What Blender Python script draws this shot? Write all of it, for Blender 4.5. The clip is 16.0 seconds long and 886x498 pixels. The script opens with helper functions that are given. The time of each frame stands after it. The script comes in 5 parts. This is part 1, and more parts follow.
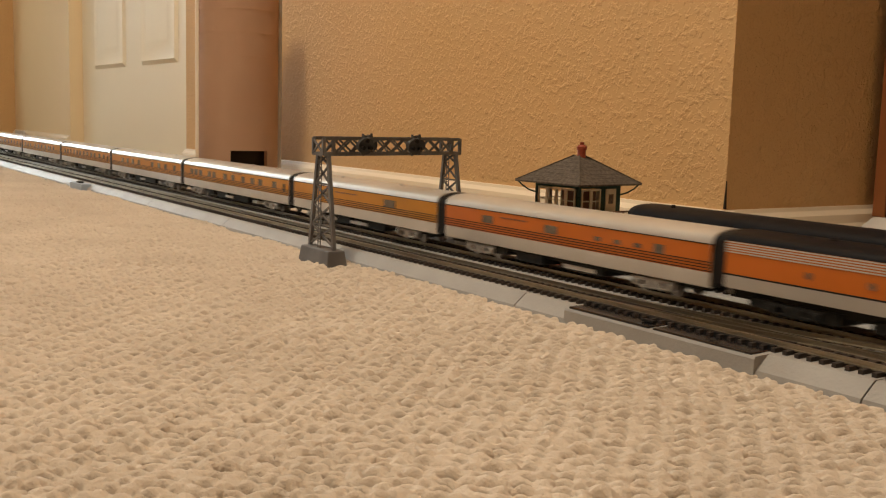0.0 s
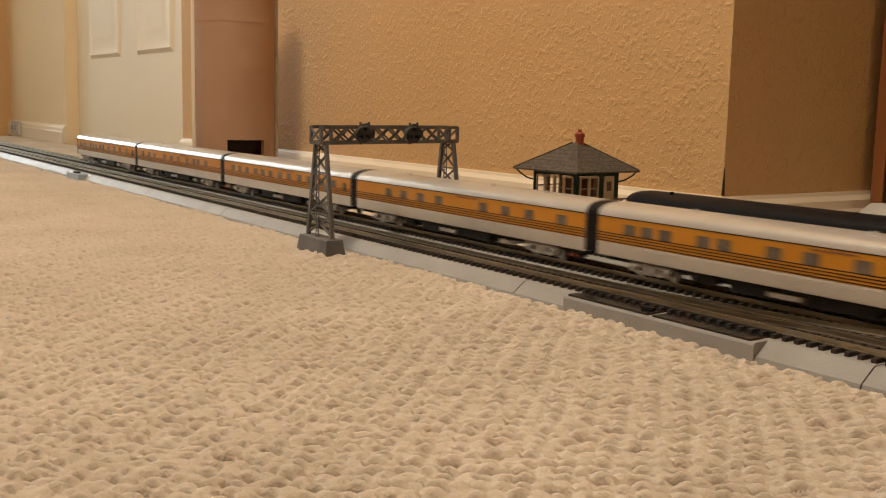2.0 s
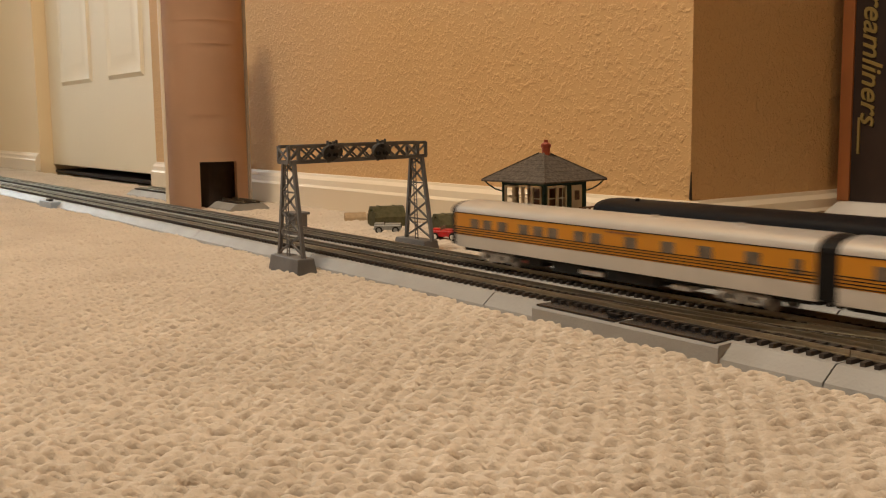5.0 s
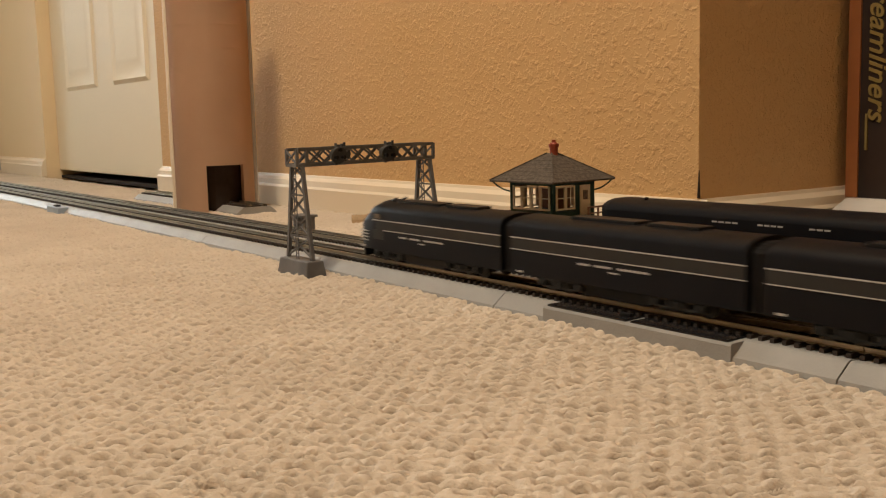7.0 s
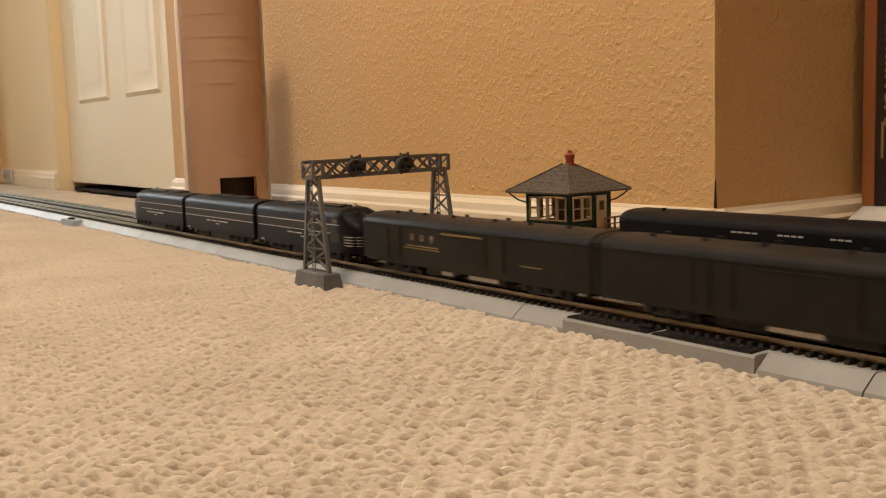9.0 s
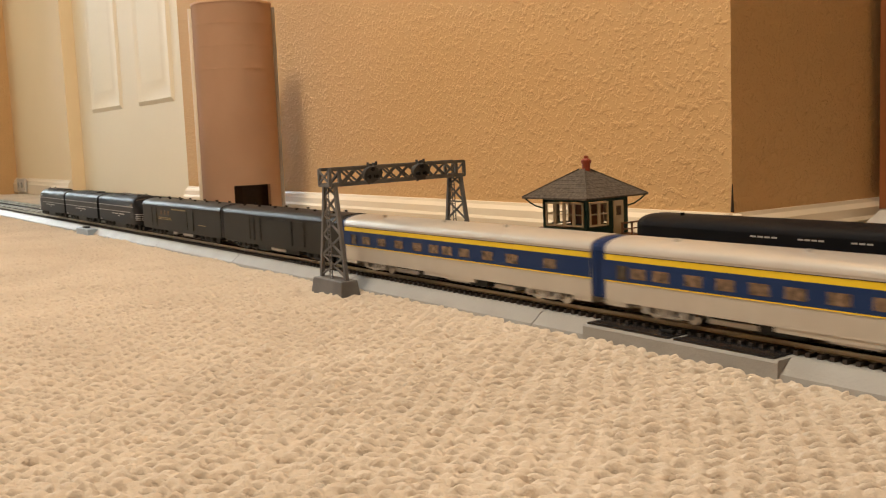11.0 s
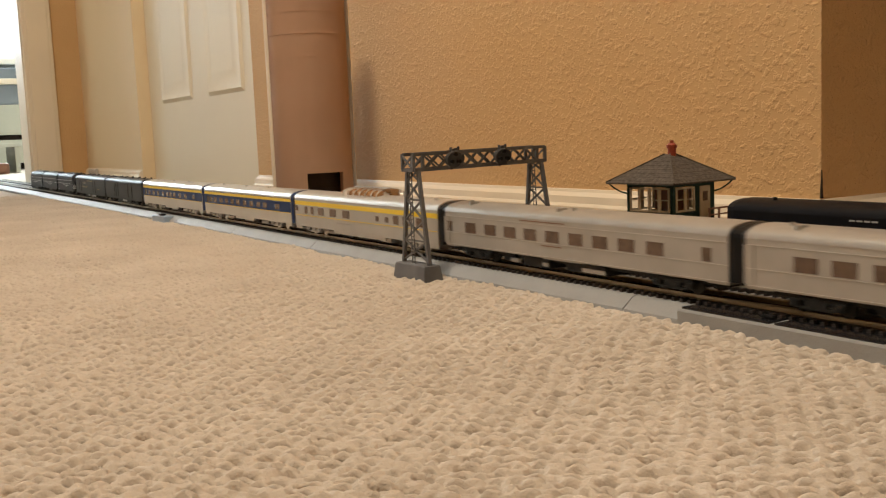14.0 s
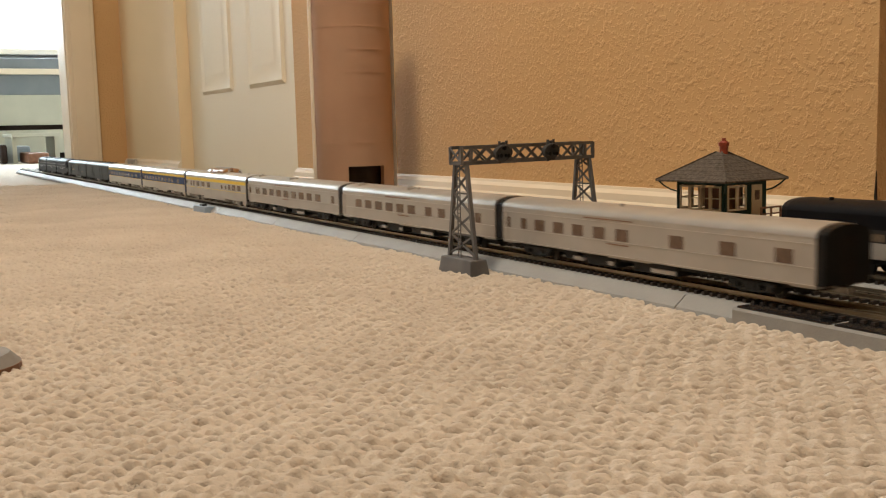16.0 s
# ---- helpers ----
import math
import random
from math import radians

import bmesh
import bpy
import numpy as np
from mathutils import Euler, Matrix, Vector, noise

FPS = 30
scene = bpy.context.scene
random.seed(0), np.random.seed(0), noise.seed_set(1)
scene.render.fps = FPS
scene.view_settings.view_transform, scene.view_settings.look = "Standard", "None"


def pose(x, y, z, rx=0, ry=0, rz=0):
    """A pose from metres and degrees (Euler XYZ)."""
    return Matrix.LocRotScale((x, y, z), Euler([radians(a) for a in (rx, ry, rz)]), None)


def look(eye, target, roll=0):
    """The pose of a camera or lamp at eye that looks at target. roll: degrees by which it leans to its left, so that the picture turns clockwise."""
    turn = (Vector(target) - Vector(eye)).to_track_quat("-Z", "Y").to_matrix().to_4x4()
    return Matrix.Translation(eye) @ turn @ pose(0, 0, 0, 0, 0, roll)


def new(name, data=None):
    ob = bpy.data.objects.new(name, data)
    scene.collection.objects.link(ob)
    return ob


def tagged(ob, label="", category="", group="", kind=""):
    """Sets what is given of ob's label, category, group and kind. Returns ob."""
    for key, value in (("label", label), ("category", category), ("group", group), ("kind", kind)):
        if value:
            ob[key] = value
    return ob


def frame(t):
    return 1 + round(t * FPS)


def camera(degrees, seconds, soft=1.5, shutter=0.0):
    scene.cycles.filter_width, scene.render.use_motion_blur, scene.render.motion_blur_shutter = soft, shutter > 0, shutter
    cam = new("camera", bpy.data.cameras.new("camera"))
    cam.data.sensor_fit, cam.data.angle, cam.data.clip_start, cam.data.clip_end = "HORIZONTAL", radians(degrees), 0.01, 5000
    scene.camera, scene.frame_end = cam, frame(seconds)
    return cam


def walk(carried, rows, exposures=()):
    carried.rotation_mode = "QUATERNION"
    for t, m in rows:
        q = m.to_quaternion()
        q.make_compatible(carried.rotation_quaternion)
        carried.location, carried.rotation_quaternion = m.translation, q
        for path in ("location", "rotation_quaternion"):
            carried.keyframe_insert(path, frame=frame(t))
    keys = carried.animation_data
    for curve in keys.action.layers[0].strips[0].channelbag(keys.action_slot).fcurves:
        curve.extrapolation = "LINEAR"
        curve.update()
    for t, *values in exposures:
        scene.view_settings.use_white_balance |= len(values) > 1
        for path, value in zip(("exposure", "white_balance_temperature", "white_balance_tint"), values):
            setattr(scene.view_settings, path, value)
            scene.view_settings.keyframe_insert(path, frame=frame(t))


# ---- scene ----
cam = camera(46.95, 16.0, soft=1.2, shutter=0.5)


def view(x, y, z, yaw, pitch, roll):
    """A camera pose: yaw to the left of +y, pitch up, lean, in degrees."""
    return pose(x, y, z, 90 + pitch, 0, yaw) @ pose(0, 0, 0, 0, 0, roll)


PATH = [
    (0.0, view(-0.0117, 0.0002, 0.1080, 56.09, -7.26, 1.64)),
    (0.5, view(-0.0117, -0.0002, 0.1069, 55.95, -7.57, 1.66)),
    (1.0, view(-0.0121, 0.0003, 0.1077, 55.91, -7.97, 1.54)),
    (1.5, view(-0.0125, -0.0002, 0.1071, 55.89, -8.03, 1.47)),
    (2.0, view(-0.0125, -0.0004, 0.1080, 55.91, -7.92, 1.32)),
    (2.5, view(-0.0115, 0.0001, 0.1079, 55.88, -7.67, 1.03)),
    (3.0, view(-0.0102, 0.0015, 0.1082, 55.74, -7.49, 0.62)),
    (3.5, view(-0.0088, 0.0026, 0.1092, 55.52, -7.39, 0.28)),
    (4.0, view(-0.0052, 0.0055, 0.1096, 55.21, -7.23, -0.13)),
    (6.5, view(-0.0061, 0.0034, 0.1093, 55.11, -7.26, -1.30)),
    (7.0, view(-0.0066, 0.0024, 0.1098, 55.22, -7.15, -1.44)),
    (7.5, view(-0.0074, 0.0010, 0.1101, 55.38, -7.02, -1.46)),
    (8.0, view(-0.0083, 0.0003, 0.1118, 55.48, -6.88, -1.56)),
    (10.5, view(-0.0129, -0.0037, 0.1117, 56.18, -6.33, -2.23)),
    (11.0, view(-0.0134, -0.0048, 0.1123, 56.33, -6.28, -2.32)),
    (11.5, view(-0.0146, -0.0070, 0.1112, 56.65, -6.35, -2.40)),
    (12.0, view(-0.0151, -0.0079, 0.1110, 56.99, -6.49, -2.48)),
    (12.5, view(-0.0171, -0.0092, 0.1105, 57.20, -6.45, -2.47)),
    (13.0, view(-0.0182, -0.0104, 0.1104, 57.47, -6.46, -2.53)),
    (13.5, view(-0.0228, -0.0160, 0.1084, 58.44, -6.54, -2.54)),
    (14.0, view(-0.0257, -0.0198, 0.1080, 59.57, -6.61, -2.44)),
    (14.5, view(-0.0291, -0.0225, 0.1045, 60.24, -6.69, -2.21)),
    (15.0, view(-0.0304, -0.0247, 0.1048, 60.80, -6.67, -1.85)),
    (15.5, view(-0.0327, -0.0265, 0.1051, 61.19, -6.64, -1.63)),
    (16.0, view(-0.0350, -0.0279, 0.1054, 61.31, -6.70, -1.46)),
]
# the clip brightens for a while as the pale coaches come by, and cools as the window comes into view
LEVEL = [(0.0, -0.06, 6450, 10), (4.0, -0.01, 6450, 10), (7.0, -0.02, 6450, 10), (8.0, 0.06, 6400, 10), (10.3, 0.26, 6300, 10), (11.0, 0.31, 6250, 9), (11.5, 0.18, 6250, 9), (12.0, 0.04, 6250, 9), (13.0, -0.03, 6200, 9), (16.0, -0.05, 5950, 8)]
walk(cam, PATH, LEVEL)

# ---- world, lights ----
world = bpy.data.worlds.new("world")
scene.world = world
world.use_nodes = True
wn = world.node_tree.nodes
sky = wn.new("ShaderNodeTexSky")
sky.sky_type = "NISHITA"
sky.sun_disc = False
sky.sun_elevation, sky.sun_rotation = radians(38), radians(250)
wn["Background"].inputs["Strength"].default_value = 0.12
world.node_tree.links.new(sky.outputs[0], wn["Background"].inputs["Color"])


def area(name, m, size, power, colour, size_y=None):
    data = bpy.data.lights.new(name, "AREA")
    data.energy, data.color, data.size = power, colour, size
    if size_y:
        data.shape, data.size_y = "RECTANGLE", size_y
    ob = new(name, data)
    ob.matrix_world = m
    return ob


# lamp of the room, warm; the window of the far room, cool daylight
area("room_lamp_light", look((-0.60, -0.40, 2.27), (-0.6, 0.3, 0)), 0.48, 49, (1.0, 0.825, 0.61))
area("window_light", look((-6.50, 0.60, 1.30), (-3.2, 0.0, 0.3)), 3.0, 150, (0.88, 0.98, 1.0), 1.2)


# ---- materials ----
def material(name, colour, rough=0.6, metal=0.0, colour2=None, scale=40.0, bump=0.0, bump_scale=200.0, detail=4.0, emit=0.0, island=0.0):
    m = bpy.data.materials.new(name)
    m.use_nodes = True
    nt = m.node_tree
    b = nt.nodes["Principled BSDF"]
    b.inputs["Roughness"].default_value, b.inputs["Metallic"].default_value = rough, metal
    b.inputs["Base Color"].default_value = (*colour, 1)
    if max(colour) < 0.14 and rough > 0.3:
        b.inputs["Specular IOR Level"].default_value = 0.14
    co = nt.nodes.new("ShaderNodeTexCoord")
    if colour2:
        n = nt.nodes.new("ShaderNodeTexNoise")
        n.inputs["Scale"].default_value, n.inputs["Detail"].default_value = scale, detail
        nt.links.new(co.outputs["Object"], n.inputs["Vector"])
        r = nt.nodes.new("ShaderNodeValToRGB")
        r.color_ramp.elements[0].position, r.color_ramp.elements[1].position = 0.32, 0.68
        r.color_ramp.elements[0].color, r.color_ramp.elements[1].color = (*colour, 1), (*colour2, 1)
        nt.links.new(n.outputs["Fac"], r.inputs["Fac"])
        out = r.outputs["Color"]
        if island:
            g = nt.nodes.new("ShaderNodeNewGeometry")
            h = nt.nodes.new("ShaderNodeHueSaturation")
            mr = nt.nodes.new("ShaderNodeMapRange")
            mr.inputs["To Min"].default_value, mr.inputs["To Max"].default_value = 1 - island, 1 + island
            nt.links.new(g.outputs["Random Per Island"], mr.inputs["Value"])
            nt.links.new(mr.outputs["Result"], h.inputs["Value"])
            nt.links.new(out, h.inputs["Color"])
            out = h.outputs["Color"]
        nt.links.new(out, b.inputs["Base Color"])
    if bump:
        n2 = nt.nodes.new("ShaderNodeTexNoise")
        n2.inputs["Scale"].default_value, n2.inputs["Detail"].default_value = bump_scale, 5.0
        nt.links.new(co.outputs["Object"], n2.inputs["Vector"])
        bp = nt.nodes.new("ShaderNodeBump")
        bp.inputs["Strength"].default_value, bp.inputs["Distance"].default_value = 1.0, bump
        nt.links.new(n2.outputs["Fac"], bp.inputs["Height"])
        nt.links.new(bp.outputs["Normal"], b.inputs["Normal"])
    if emit:
        b.inputs["Emission Color"].default_value = (*colour, 1)
        b.inputs["Emission Strength"].default_value = emit
    return m


M_WALL = material("painted_wall", (0.60, 0.387, 0.178), 0.75, 0, (0.64, 0.415, 0.196), 3.0)
nt = M_WALL.node_tree
# knock-down texture: flattened splashes of plaster
co = nt.nodes.new("ShaderNodeTexCoord")
bp = nt.nodes.new("ShaderNodeBump")
bp.inputs["Strength"].default_value, bp.inputs["Distance"].default_value = 0.8, 0.0007
heights = []
for scale, lo_, hi_ in ((150.0, 0.52, 0.64), (330.0, 0.54, 0.66)):
    v = nt.nodes.new("ShaderNodeTexNoise")
    v.inputs["Scale"].default_value, v.inputs["Detail"].default_value, v.inputs["Roughness"].default_value = scale, 2.0, 0.5
    nt.links.new(co.outputs["Object"], v.inputs["Vector"])
    mr = nt.nodes.new("ShaderNodeMapRange")
    mr.inputs["From Min"].default_value, mr.inputs["From Max"].default_value = lo_, hi_
    nt.links.new(v.outputs["Fac"], mr.inputs["Value"])
    heights.append(mr)
mx = nt.nodes.new("ShaderNodeMath")
mx.operation = "MULTIPLY_ADD"
mx.inputs[1].default_value = 0.55
nt.links.new(heights[1].outputs["Result"], mx.inputs[0])
nt.links.new(heights[0].outputs["Result"], mx.inputs[2])
nt.links.new(mx.outputs["Value"], bp.inputs["Height"])
nt.links.new(bp.outputs["Normal"], nt.nodes["Principled BSDF"].inputs["Normal"])

M_TRIM = material("white_trim_paint", (0.80, 0.71, 0.56), 0.45, 0, (0.76, 0.67, 0.53), 6.0, 0.0002, 60)
M_CEIL = material("ceiling_paint", (0.78, 0.74, 0.68), 0.9, 0, (0.74, 0.70, 0.64), 5.0)
M_DOOR = material("door_paint", (0.86, 0.79, 0.62), 0.6, 0, (0.83, 0.76, 0.60), 4.0, 0.0002, 90)
M_CARPET = material("carpet_loops", (0.505, 0.44, 0.365), 0.95, 0, (0.59, 0.52, 0.44), 9.0, 0.0006, 900, 6.0)
M_CARPETB = material("carpet_backing", (0.50, 0.435, 0.36), 0.95, 0, (0.59, 0.52, 0.435), 120.0, 0.0014, 190)
M_ROADBED = material("grey_roadbed_plastic", (0.27, 0.27, 0.265), 0.55, 0, (0.32, 0.32, 0.315), 30, 0.0003, 500)
M_TIE = material("black_tie_plastic", (0.035, 0.03, 0.028), 0.55, 0, (0.06, 0.05, 0.045), 60, 0.0001, 800)
M_RAIL = material("nickel_rail", (0.46, 0.43, 0.35), 0.38, 1.0, (0.36, 0.33, 0.26), 40)
M_BLACK = material("black_plastic", (0.010, 0.010, 0.011), 0.45, 0, (0.016, 0.016, 0.017), 60)
M_SHINE = material("glossy_black_plastic", (0.015, 0.015, 0.017), 0.18)
M_BRIDGE = material("grey_bridge_plastic", (0.12, 0.12, 0.125), 0.5, 0, (0.16, 0.16, 0.165), 60, 0.0001, 900)
M_SIGNAL = material("black_signal_plastic", (0.05, 0.05, 0.052), 0.4, 0, (0.075, 0.075, 0.075), 80)
M_SILVER = material("silver_paint", (0.60, 0.595, 0.58), 0.29, 0.5, (0.66, 0.655, 0.64), 45)
M_SILVERM = material("matte_silver_paint", (0.42, 0.41, 0.39), 0.38, 0.5, (0.48, 0.47, 0.45), 40)
M_PALE = material("pale_silver_paint", (0.50, 0.48, 0.44), 0.36, 0.3, (0.55, 0.53, 0.49), 40)
M_ORANGE = material("orange_paint", (0.52, 0.215, 0.004), 0.5, 0, (0.57, 0.24, 0.005), 30)
M_DEEPORANGE = material("deep_orange_paint", (0.50, 0.125, 0.003), 0.5, 0, (0.55, 0.14, 0.004), 30)
M_BLUE = material("blue_paint", (0.012, 0.032, 0.115), 0.5, 0, (0.015, 0.038, 0.13), 30)
M_YELLOW = material("yellow_paint", (0.80, 0.58, 0.01), 0.45, 0, (0.76, 0.55, 0.01), 30)
M_GLASS = material("dark_window", (0.03, 0.026, 0.024), 0.15, 0, (0.075, 0.055, 0.04), 260)
M_GLASSG = material("grey_window", (0.09, 0.072, 0.055), 0.25, 0, (0.17, 0.135, 0.10), 200)
M_WARMGLASS = material("warm_window", (0.05, 0.035, 0.028), 0.25, 0, (0.24, 0.16, 0.10), 330)
M_TRUCK = material("truck_metal", (0.46, 0.44, 0.41), 0.42, 0.3, (0.22, 0.21, 0.20), 240)
M_TRUCKB = material("black_truck", (0.014, 0.014, 0.014), 0.55, 0, (0.03, 0.03, 0.029), 240)
M_DARKWHEEL = material("blackened_wheel", (0.05, 0.048, 0.045), 0.5, 0.5)
M_STEEL = material("wheel_steel", (0.55, 0.53, 0.50), 0.3, 1.0)
M_LOCO = material("loco_black_paint", (0.005, 0.005, 0.007), 0.5, 0, (0.007, 0.007, 0.009), 40)
M_LOCOG = material("loco_grey_band", (0.030, 0.029, 0.029), 0.55, 0, (0.037, 0.036, 0.035), 40)
M_WHITE = material("white_paint", (0.72, 0.70, 0.66), 0.45)
M_LETTER = material("worn_white_lettering", (0.48, 0.47, 0.46), 0.5)
M_GOLD = material("dull_gold_lettering", (0.22, 0.16, 0.05), 0.5)
M_BAGGAGE = material("pullman_green_paint", (0.013, 0.012, 0.009), 0.45, 0, (0.018, 0.017, 0.013), 50)
M_BAGROOF = material("dark_roof_paint", (0.014, 0.014, 0.015), 0.42, 0, (0.020, 0.020, 0.022), 50)
M_LAMP = material("headlight", (1.0, 0.36, 0.03), 0.4, 0, None, emit=2.5)
M_ROOF = material("grey_shingle", (0.065, 0.055, 0.046), 0.8, 0, (0.13, 0.11, 0.092), 420, 0.0003, 700)
M_BRICK = material("red_brick_plastic", (0.20, 0.045, 0.03), 0.6, 0, (0.26, 0.07, 0.045), 300)
M_GREEN = material("dark_green_paint", (0.018, 0.045, 0.036), 0.55, 0, (0.028, 0.058, 0.048), 120)
M_CREAM = material("cream_paint", (0.66, 0.58, 0.42), 0.55, 0, (0.60, 0.52, 0.38), 160)
M_CHIM = material("orange_red_chimney", (0.33, 0.055, 0.022), 0.55, 0, (0.25, 0.04, 0.018), 500)
M_OLIVE = material("olive_canvas", (0.065, 0.062, 0.032), 0.8, 0, (0.10, 0.095, 0.052), 220, 0.0004, 500)
M_TAN = material("tan_canvas", (0.42, 0.31, 0.19), 0.85, 0, (0.34, 0.25, 0.15), 220, 0.0004, 500)
M_RED = material("red_car_paint", (0.50, 0.012, 0.015), 0.3, 0, (0.42, 0.01, 0.012), 90)
M_CARGREY = material("grey_car_paint", (0.32, 0.33, 0.32), 0.4, 0, (0.25, 0.26, 0.26), 120)
M_TYRE = material("black_tyre", (0.025, 0.025, 0.025), 0.7)
M_KRAFT = material("brown_card", (0.66, 0.44, 0.30), 0.72, 0, (0.71, 0.485, 0.335), 14, 0.0002, 120)
M_GREYSTRIP = material("grey_strip", (0.36, 0.34, 0.33), 0.35, 0, (0.44, 0.42, 0.41), 40)
M_DARK = material("dark_inside", (0.03, 0.022, 0.018), 0.9, 0, (0.04, 0.03, 0.025), 60)
M_BOX = material("black_box_print", (0.030, 0.022, 0.020), 0.4, 0, (0.042, 0.03, 0.026), 25)
M_BOXEDGE = material("orange_box_edge", (0.30, 0.11, 0.035), 0.5, 0, (0.25, 0.09, 0.03), 40)
M_FELT = material("matte_grey", (0.22, 0.21, 0.20), 0.95, 0, (0.28, 0.27, 0.26), 60)
M_FELT.node_tree.nodes["Principled BSDF"].inputs["Specular IOR Level"].default_value = 0.1
M_PAPER = material("grey_white_card", (0.55, 0.53, 0.50), 0.6, 0, (0.48, 0.46, 0.44), 20)
M_SKYBACK = material("window_daylight", (0.92, 0.97, 1.0), 0.5, 0, None, emit=1.3)
M_FURN = material("blue_grey_furniture", (0.16, 0.19, 0.22), 0.5, 0, (0.20, 0.23, 0.26), 6)
M_DAYLITCLIP = material("daylit_clip_plastic", (0.34, 0.42, 0.53), 0.45, 0, (0.29, 0.37, 0.48), 60)
M_SEAT = material("amber_seat_plastic", (0.42, 0.22, 0.08), 0.5, 0, (0.34, 0.17, 0.06), 120)
M_BENCH = material("pale_green_grey_paint", (0.50, 0.51, 0.42), 0.5, 0, (0.45, 0.46, 0.38), 8)
# the tan wall made paler: daylight beside the door is put into this colour
M_DAYLITWALL = material("daylit_wall_paint", (0.78, 0.64, 0.42), 0.75, 0, (0.81, 0.67, 0.45), 3.0, 0.0003, 160)
M_BROWNGLASS = material("brown_window", (0.085, 0.052, 0.036), 0.2, 0, (0.15, 0.10, 0.07), 180)
M_BROWN = material("brown_wood_toy", (0.16, 0.07, 0.035), 0.5, 0, (0.22, 0.10, 0.05), 60)


# ---- mesh helpers ----
def box(bm, x0, x1, y0, y1, z0, z1, bevel=0.0):
    m = Matrix.Translation(((x0 + x1) / 2, (y0 + y1) / 2, (z0 + z1) / 2)) @ Matrix.Diagonal((abs(x1 - x0), abs(y1 - y0), abs(z1 - z0), 1))
    vs = bmesh.ops.create_cube(bm, size=1, matrix=m)["verts"]
    if bevel:
        bmesh.ops.bevel(bm, geom=list({e for w in vs for e in w.link_edges}), offset=bevel, segments=2, affect="EDGES", profile=0.6)
    return bm


def cyl(bm, a, b, r, r2=None, seg=12):
    a, b = Vector(a), Vector(b)
    d = b - a
    m = Matrix.Translation((a + b) / 2) @ d.to_track_quat("Z", "Y").to_matrix().to_4x4()
    bmesh.ops.create_cone(bm, cap_ends=True, segments=seg, radius1=r, radius2=r if r2 is None else r2, depth=d.length, matrix=m)
    return bm


def beam(bm, a, b, w, h=None):
    """A square bar from a to b."""
    a, b = Vector(a), Vector(b)
    d = b - a
    m = Matrix.Translation((a + b) / 2) @ d.to_track_quat("Z", "Y").to_matrix().to_4x4() @ Matrix.Diagonal((w, h or w, d.length, 1))
    bmesh.ops.create_cube(bm, size=1, matrix=m)
    return bm


def prism(bm, profile, x0, x1, taper=None):
    """A closed (y, z) outline drawn along x. taper(y, z, end) may move the end outlines in x."""
    ends = []
    for k, x in enumerate((x0, x1)):
        ends.append([bm.verts.new((x + (taper(y, z, k) if taper else 0), y, z)) for y, z in profile])
    n = len(profile)
    for i in range(n):
        bm.faces.new((ends[0][i], ends[0][(i + 1) % n], ends[1][(i + 1) % n], ends[1][i]))
    bm.faces.new(ends[0][::-1])
    bm.faces.new(ends[1])
    bmesh.ops.recalc_face_normals(bm, faces=bm.faces)
    return bm


def mesh_of(name, bm, mat, smooth=False):
    me = bpy.data.meshes.new(name)
    bm.to_mesh(me)
    bm.free()
    me.materials.append(mat)
    if smooth:
        for p in me.polygons:
            p.use_smooth = True
        me.set_sharp_from_angle(angle=radians(38))
    return me


def part(name, bm, mat, parent, label="", smooth=False):
    ob = new(name, mesh_of(name, bm, mat, smooth))
    ob.parent = parent
    return tagged(ob, label)


def thing(name, label, category, m=None, group="", kind=""):
    ob = new(name)
    ob.empty_display_size = 0.01
    if m is not None:
        ob.matrix_world = m
    return tagged(ob, label, category, group, kind)


def solid(name, bm, mat, label, category, kind="", smooth=False, group=""):
    return tagged(new(name, mesh_of(name, bm, mat, smooth)), label, category, group, kind)


B = bmesh.new


# ---- the room ----
WY = 0.632      # face of the long wall
WX = -0.555     # its outer corner
H = 2.4
bm = B()
box(bm, -1.777, WX, WY, 1.30, -0.02, H)
wall_north = solid("wall_north", bm, M_WALL, "tan painted wall with knock-down plaster texture", "wall", "structure")
# paler than the other walls, its colour carries the daylight from the doorway
bm = B()
box(bm, -3.34, -2.585, WY, 0.74, -0.02, H)
wall_west = solid("wall_beside_door", bm, M_DAYLITWALL, "tan wall beside the white door, daylight painted in as a paler colour", "wall", "structure")
bm = B()
box(bm, -2.585, -1.777, WY, 0.74, 2.08, H)
solid("wall_over_door", bm, M_WALL, "tan painted wall above the door", "wall", "structure")
bm = B()
box(bm, -3.34, -3.22, 0.483, WY, -0.02, H)
box(bm, -3.34, -3.22, -2.7, -1.20, -0.02, H)
box(bm, -3.34, -3.22, -1.20, 0.483, 2.06, H)
solid("wall_doorway", bm, M_WALL, "tan wall with the cased doorway to the next room", "wall", "structure")
bm = B()
box(bm, -3.34, 1.7, -2.8, -2.7, -0.02, H)
solid("wall_south", bm, M_WALL, "tan painted wall closing the room", "wall", "structure")
bm = B()
box(bm, 1.6, 1.7, -2.7, 1.6, -0.02, H)
solid("wall_east", bm, M_WALL, "tan painted wall closing the room", "wall", "structure")
bm = B()
box(bm, WX, 1.6, 1.5, 1.6, -0.02, H)
solid("wall_alcove", bm, M_WALL, "tan painted wall of the alcove", "wall", "structure")
bm = B()
box(bm, -6.7, 1.7, -2.8, 2.4, H, H + 0.1)
solid("ceiling", bm, M_CEIL, "plain white ceiling", "ceiling", "structure")
